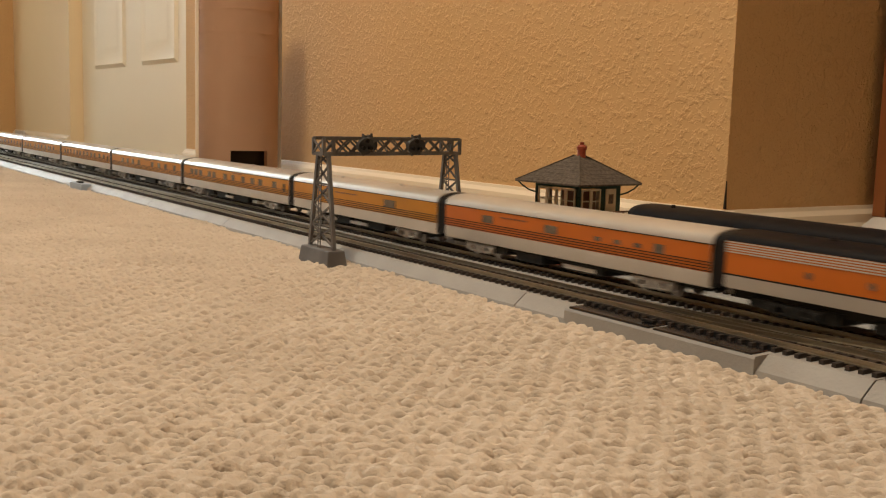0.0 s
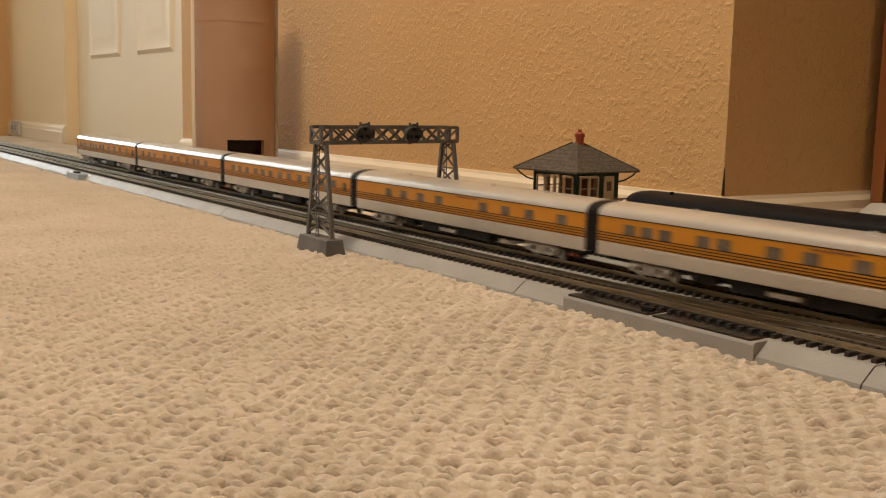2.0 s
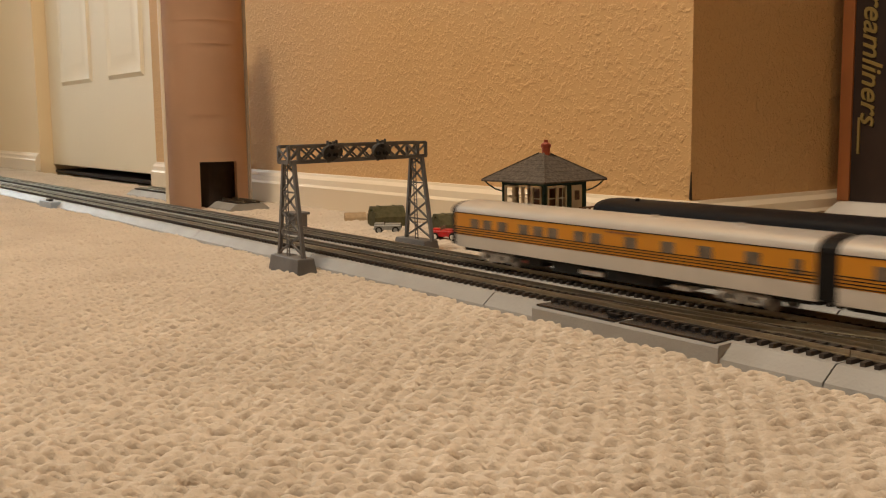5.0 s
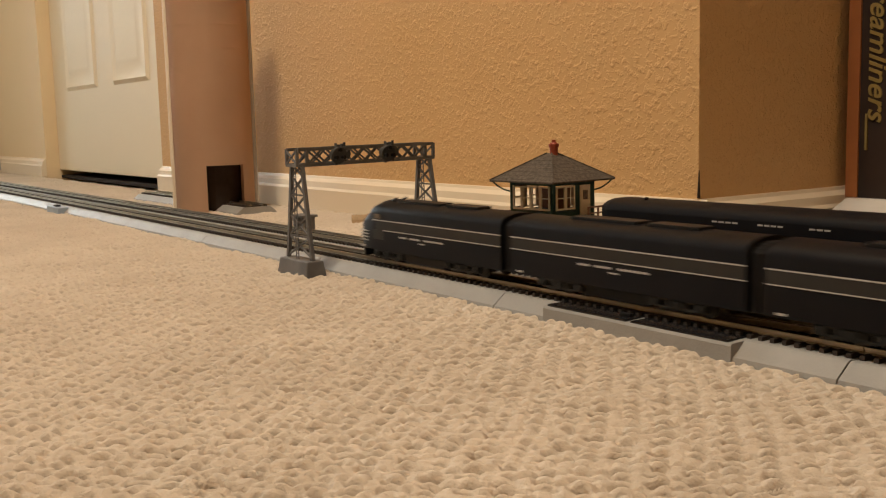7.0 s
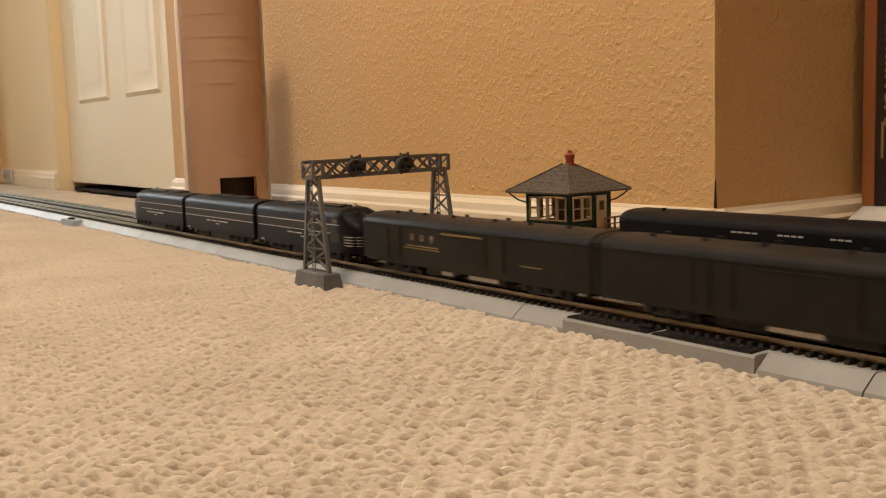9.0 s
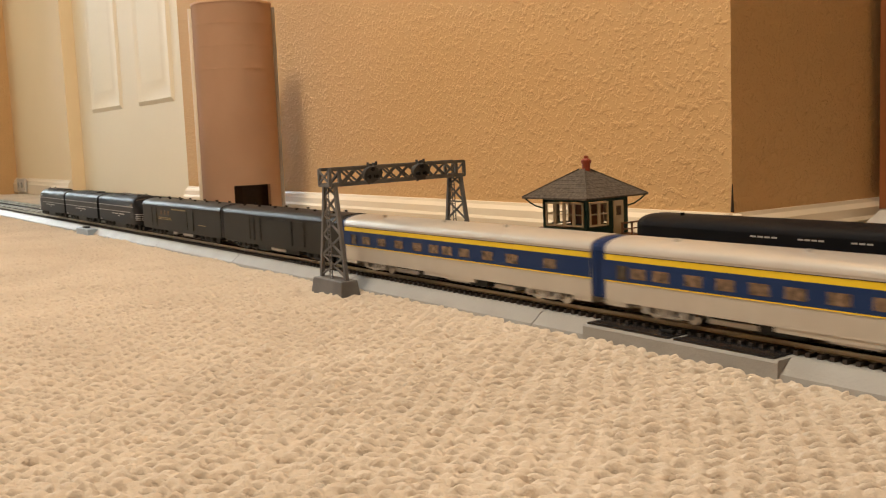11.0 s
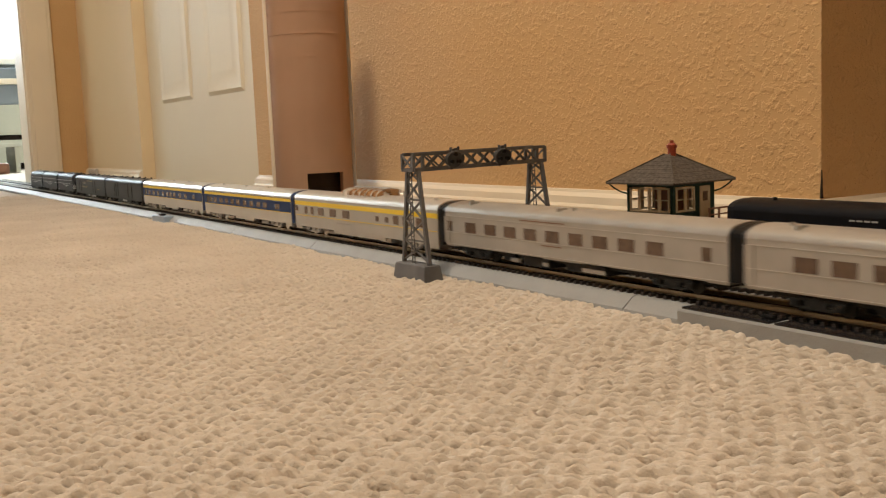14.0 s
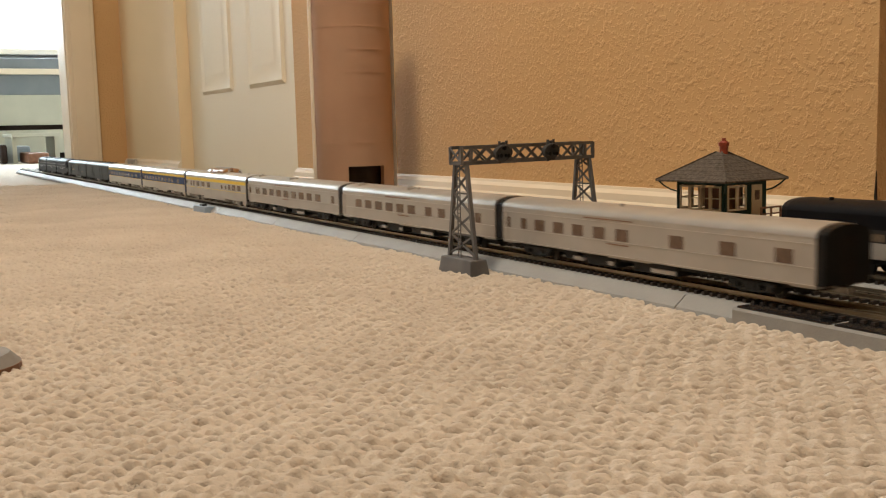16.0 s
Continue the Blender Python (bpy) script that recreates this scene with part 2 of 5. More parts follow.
# next room
bm = B()
box(bm, -6.7, -6.6, -2.8, 2.4, -0.02, 0.63)
box(bm, -6.7, -6.6, -2.8, 2.4, 1.95, H)
box(bm, -6.7, -6.6, -2.8, -0.9, 0.63, 1.95)
box(bm, -6.7, -6.6, 2.1, 2.4, 0.63, 1.95)
solid("wall_far_window", bm, M_CEIL, "pale wall of the next room with a wide window", "wall", "structure")
bm = B()
box(bm, -6.6, -3.22, 2.3, 2.4, -0.02, H)
box(bm, -6.6, -3.34, -2.8, -2.7, -0.02, H)
solid("wall_far_room", bm, M_CEIL, "pale walls of the next room", "wall", "structure")
bm = B()
box(bm, -3.34, -3.22, 0.74, 2.3, -0.02, H)
solid("wall_far_back", bm, M_CEIL, "pale wall of the next room", "wall", "structure")
window = thing("window_1", "wide bright window with white frame and sill", "window", kind="structure")
bm = B()
for yy in (-0.9, 0.1, 1.0, 2.05):
    box(bm, -6.66, -6.61, yy, yy + 0.05, 0.66, 1.90)
box(bm, -6.66, -6.61, -0.9, 2.10, 1.90, 1.95)
box(bm, -6.66, -6.61, -0.9, 2.10, 0.63, 0.66)
part("window_frame", bm, M_TRIM, window)
bm = B()
box(bm, -6.60, -6.44, -0.95, 2.15, 0.595, 0.628, 0.004)
part("window_sill", bm, M_TRIM, window)
bm = B()
box(bm, -7.6, -7.58, -3, 4, -0.5, 3.5)
solid("backdrop_daylight", bm, M_SKYBACK, "bright overcast daylight outside the window", "sky", "structure")

# furniture of the next room, seen through the doorway
bench = thing("storage_bench", "long blue-grey storage bench with cream front under the window", "bench")
for name, z0, z1, x1, mat in (("upper_panel", 0.488, 0.545, -6.05, M_FURN), ("top_rail", 0.457, 0.488, -6.02, M_TRIM), ("drawer_front", 0.348, 0.457, -6.05, M_FURN), ("panel", 0.184, 0.348, -6.04, M_BENCH), ("shadow_gap", 0.158, 0.184, -6.07, M_DARK), ("lower_panel", 0.03, 0.158, -6.045, M_BENCH), ("kick", 0.0, 0.03, -6.08, M_DARK)):
    bm = B()
    box(bm, -6.5, x1, -0.4, 2.1, z0, z1, 0.004)
    part(name, bm, mat, bench)
tray = thing("low_shelf", "low white shelf with dark items on the carpet", "shelf")
bm = B()
box(bm, -5.6, -5.2, 0.52, 0.74, 0.118, 0.135, 0.002)
part("board", bm, M_BENCH, tray)
for y in (0.525, 0.715):
    bm = B()
    box(bm, -5.55, -5.25, y, y + 0.02, -0.004, 0.118)
    part("side_panel", bm, M_BENCH, tray)
bm = B()
box(bm, -5.58, -5.22, 0.47, 0.50, -0.004, 0.085, 0.012)
solid("dark_basket", bm, M_DARK, "dark low basket beside the white shelf", "basket")
bm = B()
box(bm, -5.4, -5.05, 0.57, 0.66, -0.004, 0.045, 0.010)
solid("storage_tub", bm, M_BROWN, "dark brown low tub before the shelf", "tub")
bm = B()
box(bm, -5.9, -5.7, 0.36, 0.66, -0.004, 0.075, 0.015)
solid("storage_tub", bm, M_FURN, "grey low tub on the carpet by the bench", "tub")

# baseboards: stepped moulding
BBP = [(0, 0), (-0.012, 0), (-0.012, 0.026), (-0.0095, 0.029), (-0.0085, 0.036), (-0.004, 0.040), (-0.003, 0.043), (0, 0.043)]


def baseboard(name, x0, x1, y, label="white moulded baseboard at the foot of the wall"):
    bm = B()
    prism(bm, [(y + a, z) for a, z in BBP], x0, x1)
    return solid(name, bm, M_TRIM, label, "baseboard", "structure")


baseboard("baseboard", -1.775, WX + 0.012, WY)
baseboard("baseboard", -3.218, -2.587, WY)
bm = B()
prism(bm, [(-a, z) for a, z in BBP][::-1], WY - 0.012, 1.30)
for w in bm.verts:
    w.co = (WX + w.co.y, w.co.x, w.co.z)
bmesh.ops.recalc_face_normals(bm, faces=bm.faces)
solid("baseboard", bm, M_TRIM, "white moulded baseboard at the foot of the return wall", "baseboard", "structure")
bm = B()
cyl(bm, (WX + 0.001, WY - 0.001, 0.044), (WX + 0.0012, WY - 0.001, 0.066), 0.0014, 0.0004, 6)
solid("wall_chip", bm, M_DARK, "small dark crack in the wall corner above the baseboard", "crack", "structure")

# door with two rows of raised panels, in a cased opening
door = thing("door_1", "white moulded panel door standing shut above a dark gap", "door", kind="structure")
DX0, DX1, DY = -2.583, -1.780, WY + 0.030
bm = B()
box(bm, DX0, DX1, DY, DY + 0.035, 0.016, 2.06, 0.002)
part("leaf", bm, M_DOOR, door)


def pressed_panel(x0, x1, z0, z1):
    """A moulded panel: shallow slope out to a ridge, in to a groove, out again to the raised field."""
    bm = B()
    rings = []
    for inset, out in ((0.0, -0.001), (0.010, 0.0045), (0.020, 0.0008), (0.044, 0.0058), (0.050, 0.0060)):
        rings.append([bm.verts.new((x, DY - out, z)) for x, z in ((x0 + inset, z0 + inset), (x1 - inset, z0 + inset), (x1 - inset, z1 - inset), (x0 + inset, z1 - inset))])
    for ra, rb in zip(rings, rings[1:]):
        for k in range(4):
            bm.faces.new((ra[k], ra[(k + 1) % 4], rb[(k + 1) % 4], rb[k]))
    bm.faces.new(rings[-1])
    bmesh.ops.recalc_face_normals(bm, faces=bm.faces)
    return bm


for px, w in ((-2.468, 0.238), (-2.120, 0.218)):
    for z0, z1 in ((0.1975, 0.86), (1.02, 1.90)):
        part("door_panel", pressed_panel(px, px + w, z0, z1), M_DOOR, door, smooth=True)
bm = B()
cyl(bm, (-1.84, DY, 0.95), (-1.84, DY - 0.05, 0.95), 0.012)
bmesh.ops.create_uvsphere(bm, u_segments=16, v_segments=10, radius=0.027, matrix=Matrix.Translation((-1.84, DY - 0.06, 0.95)))
part("door_knob", bm, M_STEEL, door)
# dark strip and back panel: shade under and behind the leaf, put in as colour
bm = B()
box(bm, -2.585, -1.777, DY + 0.004, 0.74, -0.004, 0.003)
solid("threshold", bm, M_DARK, "dark strip painting the shade of the gap under the door", "threshold", "structure")
bm = B()
box(bm, -2.65, -1.72, 0.744, 0.78, -0.01, 2.1)
solid("door_shade_panel", bm, M_DARK, "dark panel standing for the shade behind the door", "closet", "structure")
# casing of the doorway to the next room
bm = B()
box(bm, -3.22, -3.203, 0.474, 0.556, 0.0, 2.10, 0.004)
box(bm, -3.206, -3.199, 0.486, 0.546, 0.0, 2.10, 0.003)
solid("trim", bm, M_TRIM, "white casing of the open doorway", "trim", "structure")
bm = B()
box(bm, -3.345, -3.216, 0.470, 0.483, 0.0, 2.06, 0.002)
solid("trim", bm, M_TRIM, "white jamb of the open doorway", "trim", "structure")
outlet = thing("wall_outlet", "beige wall outlet plate low on the wall", "outlet")
bm = B()
box(bm, -3.13, -3.03, WY - 0.02, WY - 0.013, 0.006, 0.042, 0.002)
part("plate", bm, M_PAPER, outlet)
for xx in (-3.105, -3.065):
    bm = B()
    cyl(bm, (xx, WY - 0.0195, 0.024), (xx, WY - 0.022, 0.024), 0.008)
    part("socket", bm, M_CARGREY, outlet)
lamp = thing("ceiling_light", "round frosted ceiling lamp", "lamp")
bm = B()
cyl(bm, (-0.60, -0.40, 2.31), (-0.60, -0.40, 2.37), 0.19, 0.22, 32)
part("shade", bm, M_TRIM, lamp, smooth=True)
bm = B()
cyl(bm, (-0.60, -0.40, 2.37), (-0.60, -0.40, 2.40), 0.09, 0.10, 24)
part("mount", bm, M_STEEL, lamp, smooth=True)

# ---- carpet: one backing sheet, rows of wool loops on it ----
for x0, x1, z in ((-6.9, -2.59, -0.0055), (-2.59, 1.9, -0.0160)):
    bm = B()
    bmesh.ops.create_grid(bm, x_segments=2, y_segments=2, size=1, matrix=Matrix.Translation(((x0 + x1) / 2, -0.2, z)) @ Matrix.Diagonal(((x1 - x0) / 2, 2.7, 1, 1)))
    solid("floor", bm, M_CARPETB, "beige looped wool carpet", "carpet", "structure")


def pile_sheet(name, x0, x1, y0, y1, step, seed, deep=1.0, tuck=False):
    """Low looped pile: soft ribs of loops end to end, with a dark pit where each loop turns under."""
    rng = np.random.default_rng(seed)
    xs, ys = np.arange(x0, x1 + step * 0.5, step), np.arange(y0, y1 + step * 0.5, step)
    nx, ny = len(xs), len(ys)
    gx, gy = np.meshgrid(xs, ys, indexing="ij")
    ux, uy = -0.69, 0.724
    rib = 0.0115
    z = np.full(gx.shape, -0.0030)

    def stamp(cx, cy, height, ra, rb, turn):
        """Adds soft oval bumps or pits: ra along the turn, rb across it."""
        c, s = np.cos(turn), np.sin(turn)
        ix, iy = np.round((cx - x0) / step).astype(int), np.round((cy - y0) / step).astype(int)
        k = int(np.ceil(2.0 * max(ra.max(), rb.max()) / step))
        for i in range(-k, k + 1):
            for j in range(-k, k + 1):
                jx, jy = ix + i, iy + j
                ok = (jx >= 0) & (jx < nx) & (jy >= 0) & (jy < ny)
                ox, oy = x0 + jx * step - cx, y0 + jy * step - cy
                a, b = (c * ox + s * oy) / ra, (c * oy - s * ox) / rb
                np.add.at(z, (jx[ok], jy[ok]), (height * np.exp(-a * a - b * b))[ok])

    def lattice(pu, pv, ju, jv, shift=0.0):
        r = 2.8
        us, ks = np.arange(-r, r, pu), np.arange(-int(r / pv), int(r / pv) + 1)
        gu, gk = np.meshgrid(us, ks, indexing="ij")
        gu = gu + ((ks % 2) * 0.5 * pu + np.random.default_rng(5).uniform(0, 0.3 * pu, len(ks)))[None, :]
        gu = gu.ravel() + rng.normal(0, ju, gu.size)
        gv = gk.ravel() * pv + shift + rng.normal(0, jv, gu.size) + 0.0011 * np.sin(gu * 37) + 0.0006 * np.sin(gu * 93 + 1)
        cx, cy = ux * gu + uy * gv - 1.0, uy * gu - ux * gv
        keep = (cx > x0) & (cx < x1) & (cy > y0) & (cy < y1)
        return cx[keep], cy[keep]

    # rounded loops, each a small dome; the surface is the highest of them
    lx, ly = lattice(0.0060, rib / 2, 0.0010, 0.0006)
    top = rng.normal(0, 0.00038, lx.size)
    ix, iy = np.round((lx - x0) / step).astype(int), np.round((ly - y0) / step).astype(int)
    k = int(np.ceil(0.0060 / step))
    for i in range(-k, k + 1):
        for j in range(-k, k + 1):
            jx, jy = ix + i, iy + j
            ok = (jx >= 0) & (jx < nx) & (jy >= 0) & (jy < ny)
            d2 = (x0 + jx * step - lx) ** 2 + (y0 + jy * step - ly) ** 2
            np.maximum.at(z, (jx[ok], jy[ok]), (top - 110 * d2)[ok])
    # pits across the ribs, some barely there, some deep, each with a loop swelling behind it
    across = np.arctan2(-ux, uy)
    for pu, pv, shift, lo_, hi_, ra in ((0.0070, rib, 0.0, 0.0024, 0.0068, 0.0023), (0.0070, rib, rib / 2, 0.0002, 0.0028, 0.0017)):
        cx, cy = lattice(pu, pv, 0.0009, 0.0004, shift)
        n = cx.size
        d = lo_ + (hi_ - lo_) * rng.random(n)
        t = across + rng.normal(0.0, 0.22, n)
        stamp(cx, cy, -d * deep, ra * rng.uniform(0.7, 1.25, n), max(0.00110, step * 0.85) * rng.uniform(0.9, 1.25, n), t)
        stamp(cx + ux * 0.0026, cy + uy * 0.0026, 0.10 * d, np.full(n, ra * 1.1), np.full(n, 0.0015), t)
    for f, a in ((45, 0.0003), (110, 0.0002)):
        for _ in range(3):
            q = rng.uniform(0, 2 * np.pi)
            z += a * np.sin(f * (gx * np.cos(q) + gy * np.sin(q)) + rng.uniform(0, 6.28))
    z += rng.normal(0, 0.00005, z.shape) + 0.0006
    if tuck:
        z -= 0.006 * np.clip((gx - x1 + 0.010) / 0.008, 0, 1)
    idx = np.arange(nx * ny).reshape(nx, ny)
    quads = np.stack([idx[:-1, :-1], idx[1:, :-1], idx[1:, 1:], idx[:-1, 1:]], -1).reshape(-1, 4)
    me = bpy.data.meshes.new(name)
    me.vertices.add(nx * ny)
    me.vertices.foreach_set("co", np.stack([gx, gy, z], -1).ravel())
    me.loops.add(quads.size)
    me.loops.foreach_set("vertex_index", quads.ravel())
    me.polygons.add(len(quads))
    me.polygons.foreach_set("loop_start", np.arange(len(quads)) * 4)
    me.polygons.foreach_set("use_smooth", np.ones(len(quads), bool))
    me.update()
    me.validate()
    me.materials.append(M_CARPET)
    return tagged(new(name, me), "beige looped wool carpet pile", "carpet", kind="stuff")


pile_sheet("carpet_pile", -0.75, 0.06, -0.06, 0.3655, 0.00085, 1, 2.1)
pile_sheet("carpet_pile", -1.35, -0.738, -0.12, 0.3655, 0.0012, 2, 2.3, True)
pile_sheet("carpet_pile", -2.6, -1.336, -0.26, 0.3655, 0.0020, 3, 2.4, True)
pile_sheet("carpet_pile", -1.7, -0.02, 0.455, WY - 0.012, 0.0016, 4)
pile_sheet("carpet_pile", -3.1, -1.688, 0.455, WY - 0.012, 0.0022, 5, 1.0, True)


# ---- track ----
Y1, Y2, Y3 = 0.391, 0.4375, 0.496
RAIL = 0.0122


def rail_strip(bm, pts, w=0.0012, z0=0.0095, z1=RAIL):
    """One rail, foot, web and head, drawn along plan points."""
    f, b, h = w * 0.95, w * 0.28, w * 0.5
    prof = [(-f, z0 - 0.0002), (f, z0 - 0.0002), (f, z0 + 0.0004), (b, z0 + 0.0006), (b, z1 - 0.0011), (h, z1 - 0.0009), (h, z1), (-h, z1), (-h, z1 - 0.0009), (-b, z1 - 0.0011), (-b, z0 + 0.0006), (-f, z0 + 0.0004)]
    rings = []
    for i, p in enumerate(pts):
        a, c = pts[max(0, i - 1)], pts[min(len(pts) - 1, i + 1)]
        d = (Vector(c) - Vector(a)).normalized()
        rings.append([bm.verts.new((p[0] - d.y * o, p[1] + d.x * o, z)) for o, z in prof])
    n = len(prof)
    for ra, rb in zip(rings, rings[1:]):
        for i in range(n):
            bm.faces.new((ra[i], ra[(i + 1) % n], rb[(i + 1) % n], rb[i]))
    bm.faces.new(rings[0][::-1])
    bm.faces.new(rings[-1])
    bmesh.ops.recalc_face_normals(bm, faces=bm.faces)
    return bm


TIE = B()
box(TIE, -0.00115, 0.00115, -0.0148, 0.0148, 0.0072, 0.0098)
TIE_MESH = mesh_of("tie", TIE, M_TIE)


def track_section(x0, x1, y, near_ties, roadbed=M_ROADBED, label="grey plastic roadbed track section with black ties and metal rails"):
    """One click-together section: sloped roadbed, ties, two rails."""
    sec = thing("track_section", label, "track", group="track sections")
    bm = B()
    g = 0.0004
    prof = [(y - 0.0280, -0.003), (y - 0.0268, 0.0012), (y - 0.0192, 0.0072), (y - 0.0180, 0.0078), (y + 0.0180, 0.0078), (y + 0.0192, 0.0072), (y + 0.0268, 0.0012), (y + 0.0280, -0.003)]
    prism(bm, prof, x0 + g, x1 - g)
    part("roadbed", bm, roadbed, sec)
    n = int((x1 - x0) / 0.0062)
    step = (x1 - x0) / n
    if near_ties:
        for i in range(n):
            t = new("tie", TIE_MESH)
            t.location = (x0 + (i + 0.5) * step, y, 0)
            t.parent = sec
    else:
        bm = B()
        for i in range(n):
            box(bm, x0 + (i + 0.5) * step - 0.00115, x0 + (i + 0.5) * step + 0.00115, y - 0.0148, y + 0.0148, 0.0072, 0.0098)
        tagged(part("tie_row", bm, M_TIE, sec), kind="stuff")
    for s in (-1, 1):
        bm = B()
        rail_strip(bm, [(x0 + 0.0002, y + s * 0.00825), (x1 - 0.0002, y + s * 0.00825)])
        part("rail", bm, M_RAIL, sec)
    return sec


JA, JC = -0.4765, -0.2485   # joints of the turnout
L = JC - JA
x = JA
while x > -3.6:
    track_section(x - L, x, Y1, x > -0.9)
    x -= L
x = JC
while x < 0.35:
    track_section(x, x + L, Y1, x < 0.1)
    x += L
x = JA + 0.012
while x < 0.35:
    track_section(x, x + L, Y2, x < 0.1)
    x += L
x = JA + 0.012
while x > -3.6:
    track_section(x - L, x, Y2, x > -0.9)
    x -= L
x = -0.545
while x < 0.35:
    track_section(x, x + L, Y3, x < 0.1)
    x += L
# loose section that runs through the card silo
track_section(-1.60, -1.375, 0.546, False, label="short grey track section running into the card silo")
track_section(-1.272, -1.200, 0.546, False, label="short grey track section leaving the card silo")

# turnout with its switch machine moulded into the roadbed
turn = thing("track_turnout", "remote turnout with black switch machine in grey roadbed", "track")
bm = B()
y = Y1
prism(bm, [(y - 0.0280, -0.003), (y - 0.0268, 0.0012), (y - 0.0192, 0.0072), (y - 0.0180, 0.0078), (y + 0.0235, 0.0078), (y + 0.0235, -0.003)], JA + 0.0004, JC - 0.0004)
part("roadbed", bm, M_ROADBED, turn)
bm = B()
prism(bm, [(y - 0.0284, -0.003), (y - 0.0281, 0.0062), (y - 0.0274, 0.0074), (y - 0.0145, 0.0078), (y - 0.0145, 0.0)], JA + 0.046, JC - 0.053)
part("machine_case", bm, M_ROADBED, turn, "smooth grey case with a shiny edge")
bm = B()
box(bm, JA + 0.048, JA + 0.108, y - 0.0268, y - 0.0120, 0.0060, 0.0086, 0.0006)
part("machine_cover", bm, M_SHINE, turn, "glossy black switch machine cover")
bm = B()
box(bm, JA + 0.111, JC - 0.056, y - 0.0267, y - 0.0120, 0.0060, 0.0084, 0.0006)
part("machine_cover", bm, M_SHINE, turn, "glossy black switch machine cover")
bm = B()
box(bm, JA + 0.098, JA + 0.106, y - 0.0215, y - 0.0185, 0.0088, 0.0104, 0.0004)
part("hand_lever", bm, M_BLACK, turn)
bm = B()
box(bm, JA + 0.046, JC - 0.056, y - 0.0120, y + 0.020, 0.0074, 0.0100)
part("base_plate", bm, M_BLACK, turn)
for i in range(36):
    t = new("tie", TIE_MESH)
    t.location = (JA + (i + 0.5) * L / 36, y, 0)
    t.parent = turn
for s in (-1, 1):
    bm = B()
    rail_strip(bm, [(JA + 0.0002, y + s * 0.00825), (JC - 0.0002, y + s * 0.00825)])
    part("rail", bm, M_RAIL, turn)
    bm = B()
    pts = []
    for k in range(13):
        q = k / 12
        pts.append((JA + 0.03 + q * (L - 0.03), y + s * 0.00825 + 0.026 * q ** 1.8))
    rail_strip(bm, pts, 0.001)
    part("diverging_rail", bm, M_RAIL, turn)
bm = B()
for i in range(16):
    box(bm, JA + 0.120 + i * 0.0068, JA + 0.1223 + i * 0.0068, y + 0.004, y + 0.0285, 0.0076, 0.0096)
tagged(part("tie_row", bm, M_TIE, turn), kind="stuff")
# pale gap strips between the two tracks
for x0, x1 in ((-0.60, -0.415), (-0.385, -0.30), (-0.26, -0.12)):
    bm = B()
    box(bm, x0, x1, Y1 + 0.0200, Y2 - 0.0200, 0.0, 0.0084, 0.0005)
    solid("filler_strip", bm, M_PAPER, "pale grey plastic filler strip between the tracks", "strip")
# rail joiner clip, the bluish daylight on it is put into its colour
clip = thing("track_feeder_clip", "feeder clip beside the track, coloured blue-grey for the daylight", "clip")
bm = B()
box(bm, -1.475, -1.415, Y1 - 0.034, Y1 - 0.020, -0.002, 0.0075, 0.001)
part("body", bm, M_DAYLITCLIP, clip)
bm = B()
box(bm, -1.452, -1.438, Y1 - 0.031, Y1 - 0.024, 0.0075, 0.010, 0.0008)
part("terminal", bm, M_BLACK, clip)


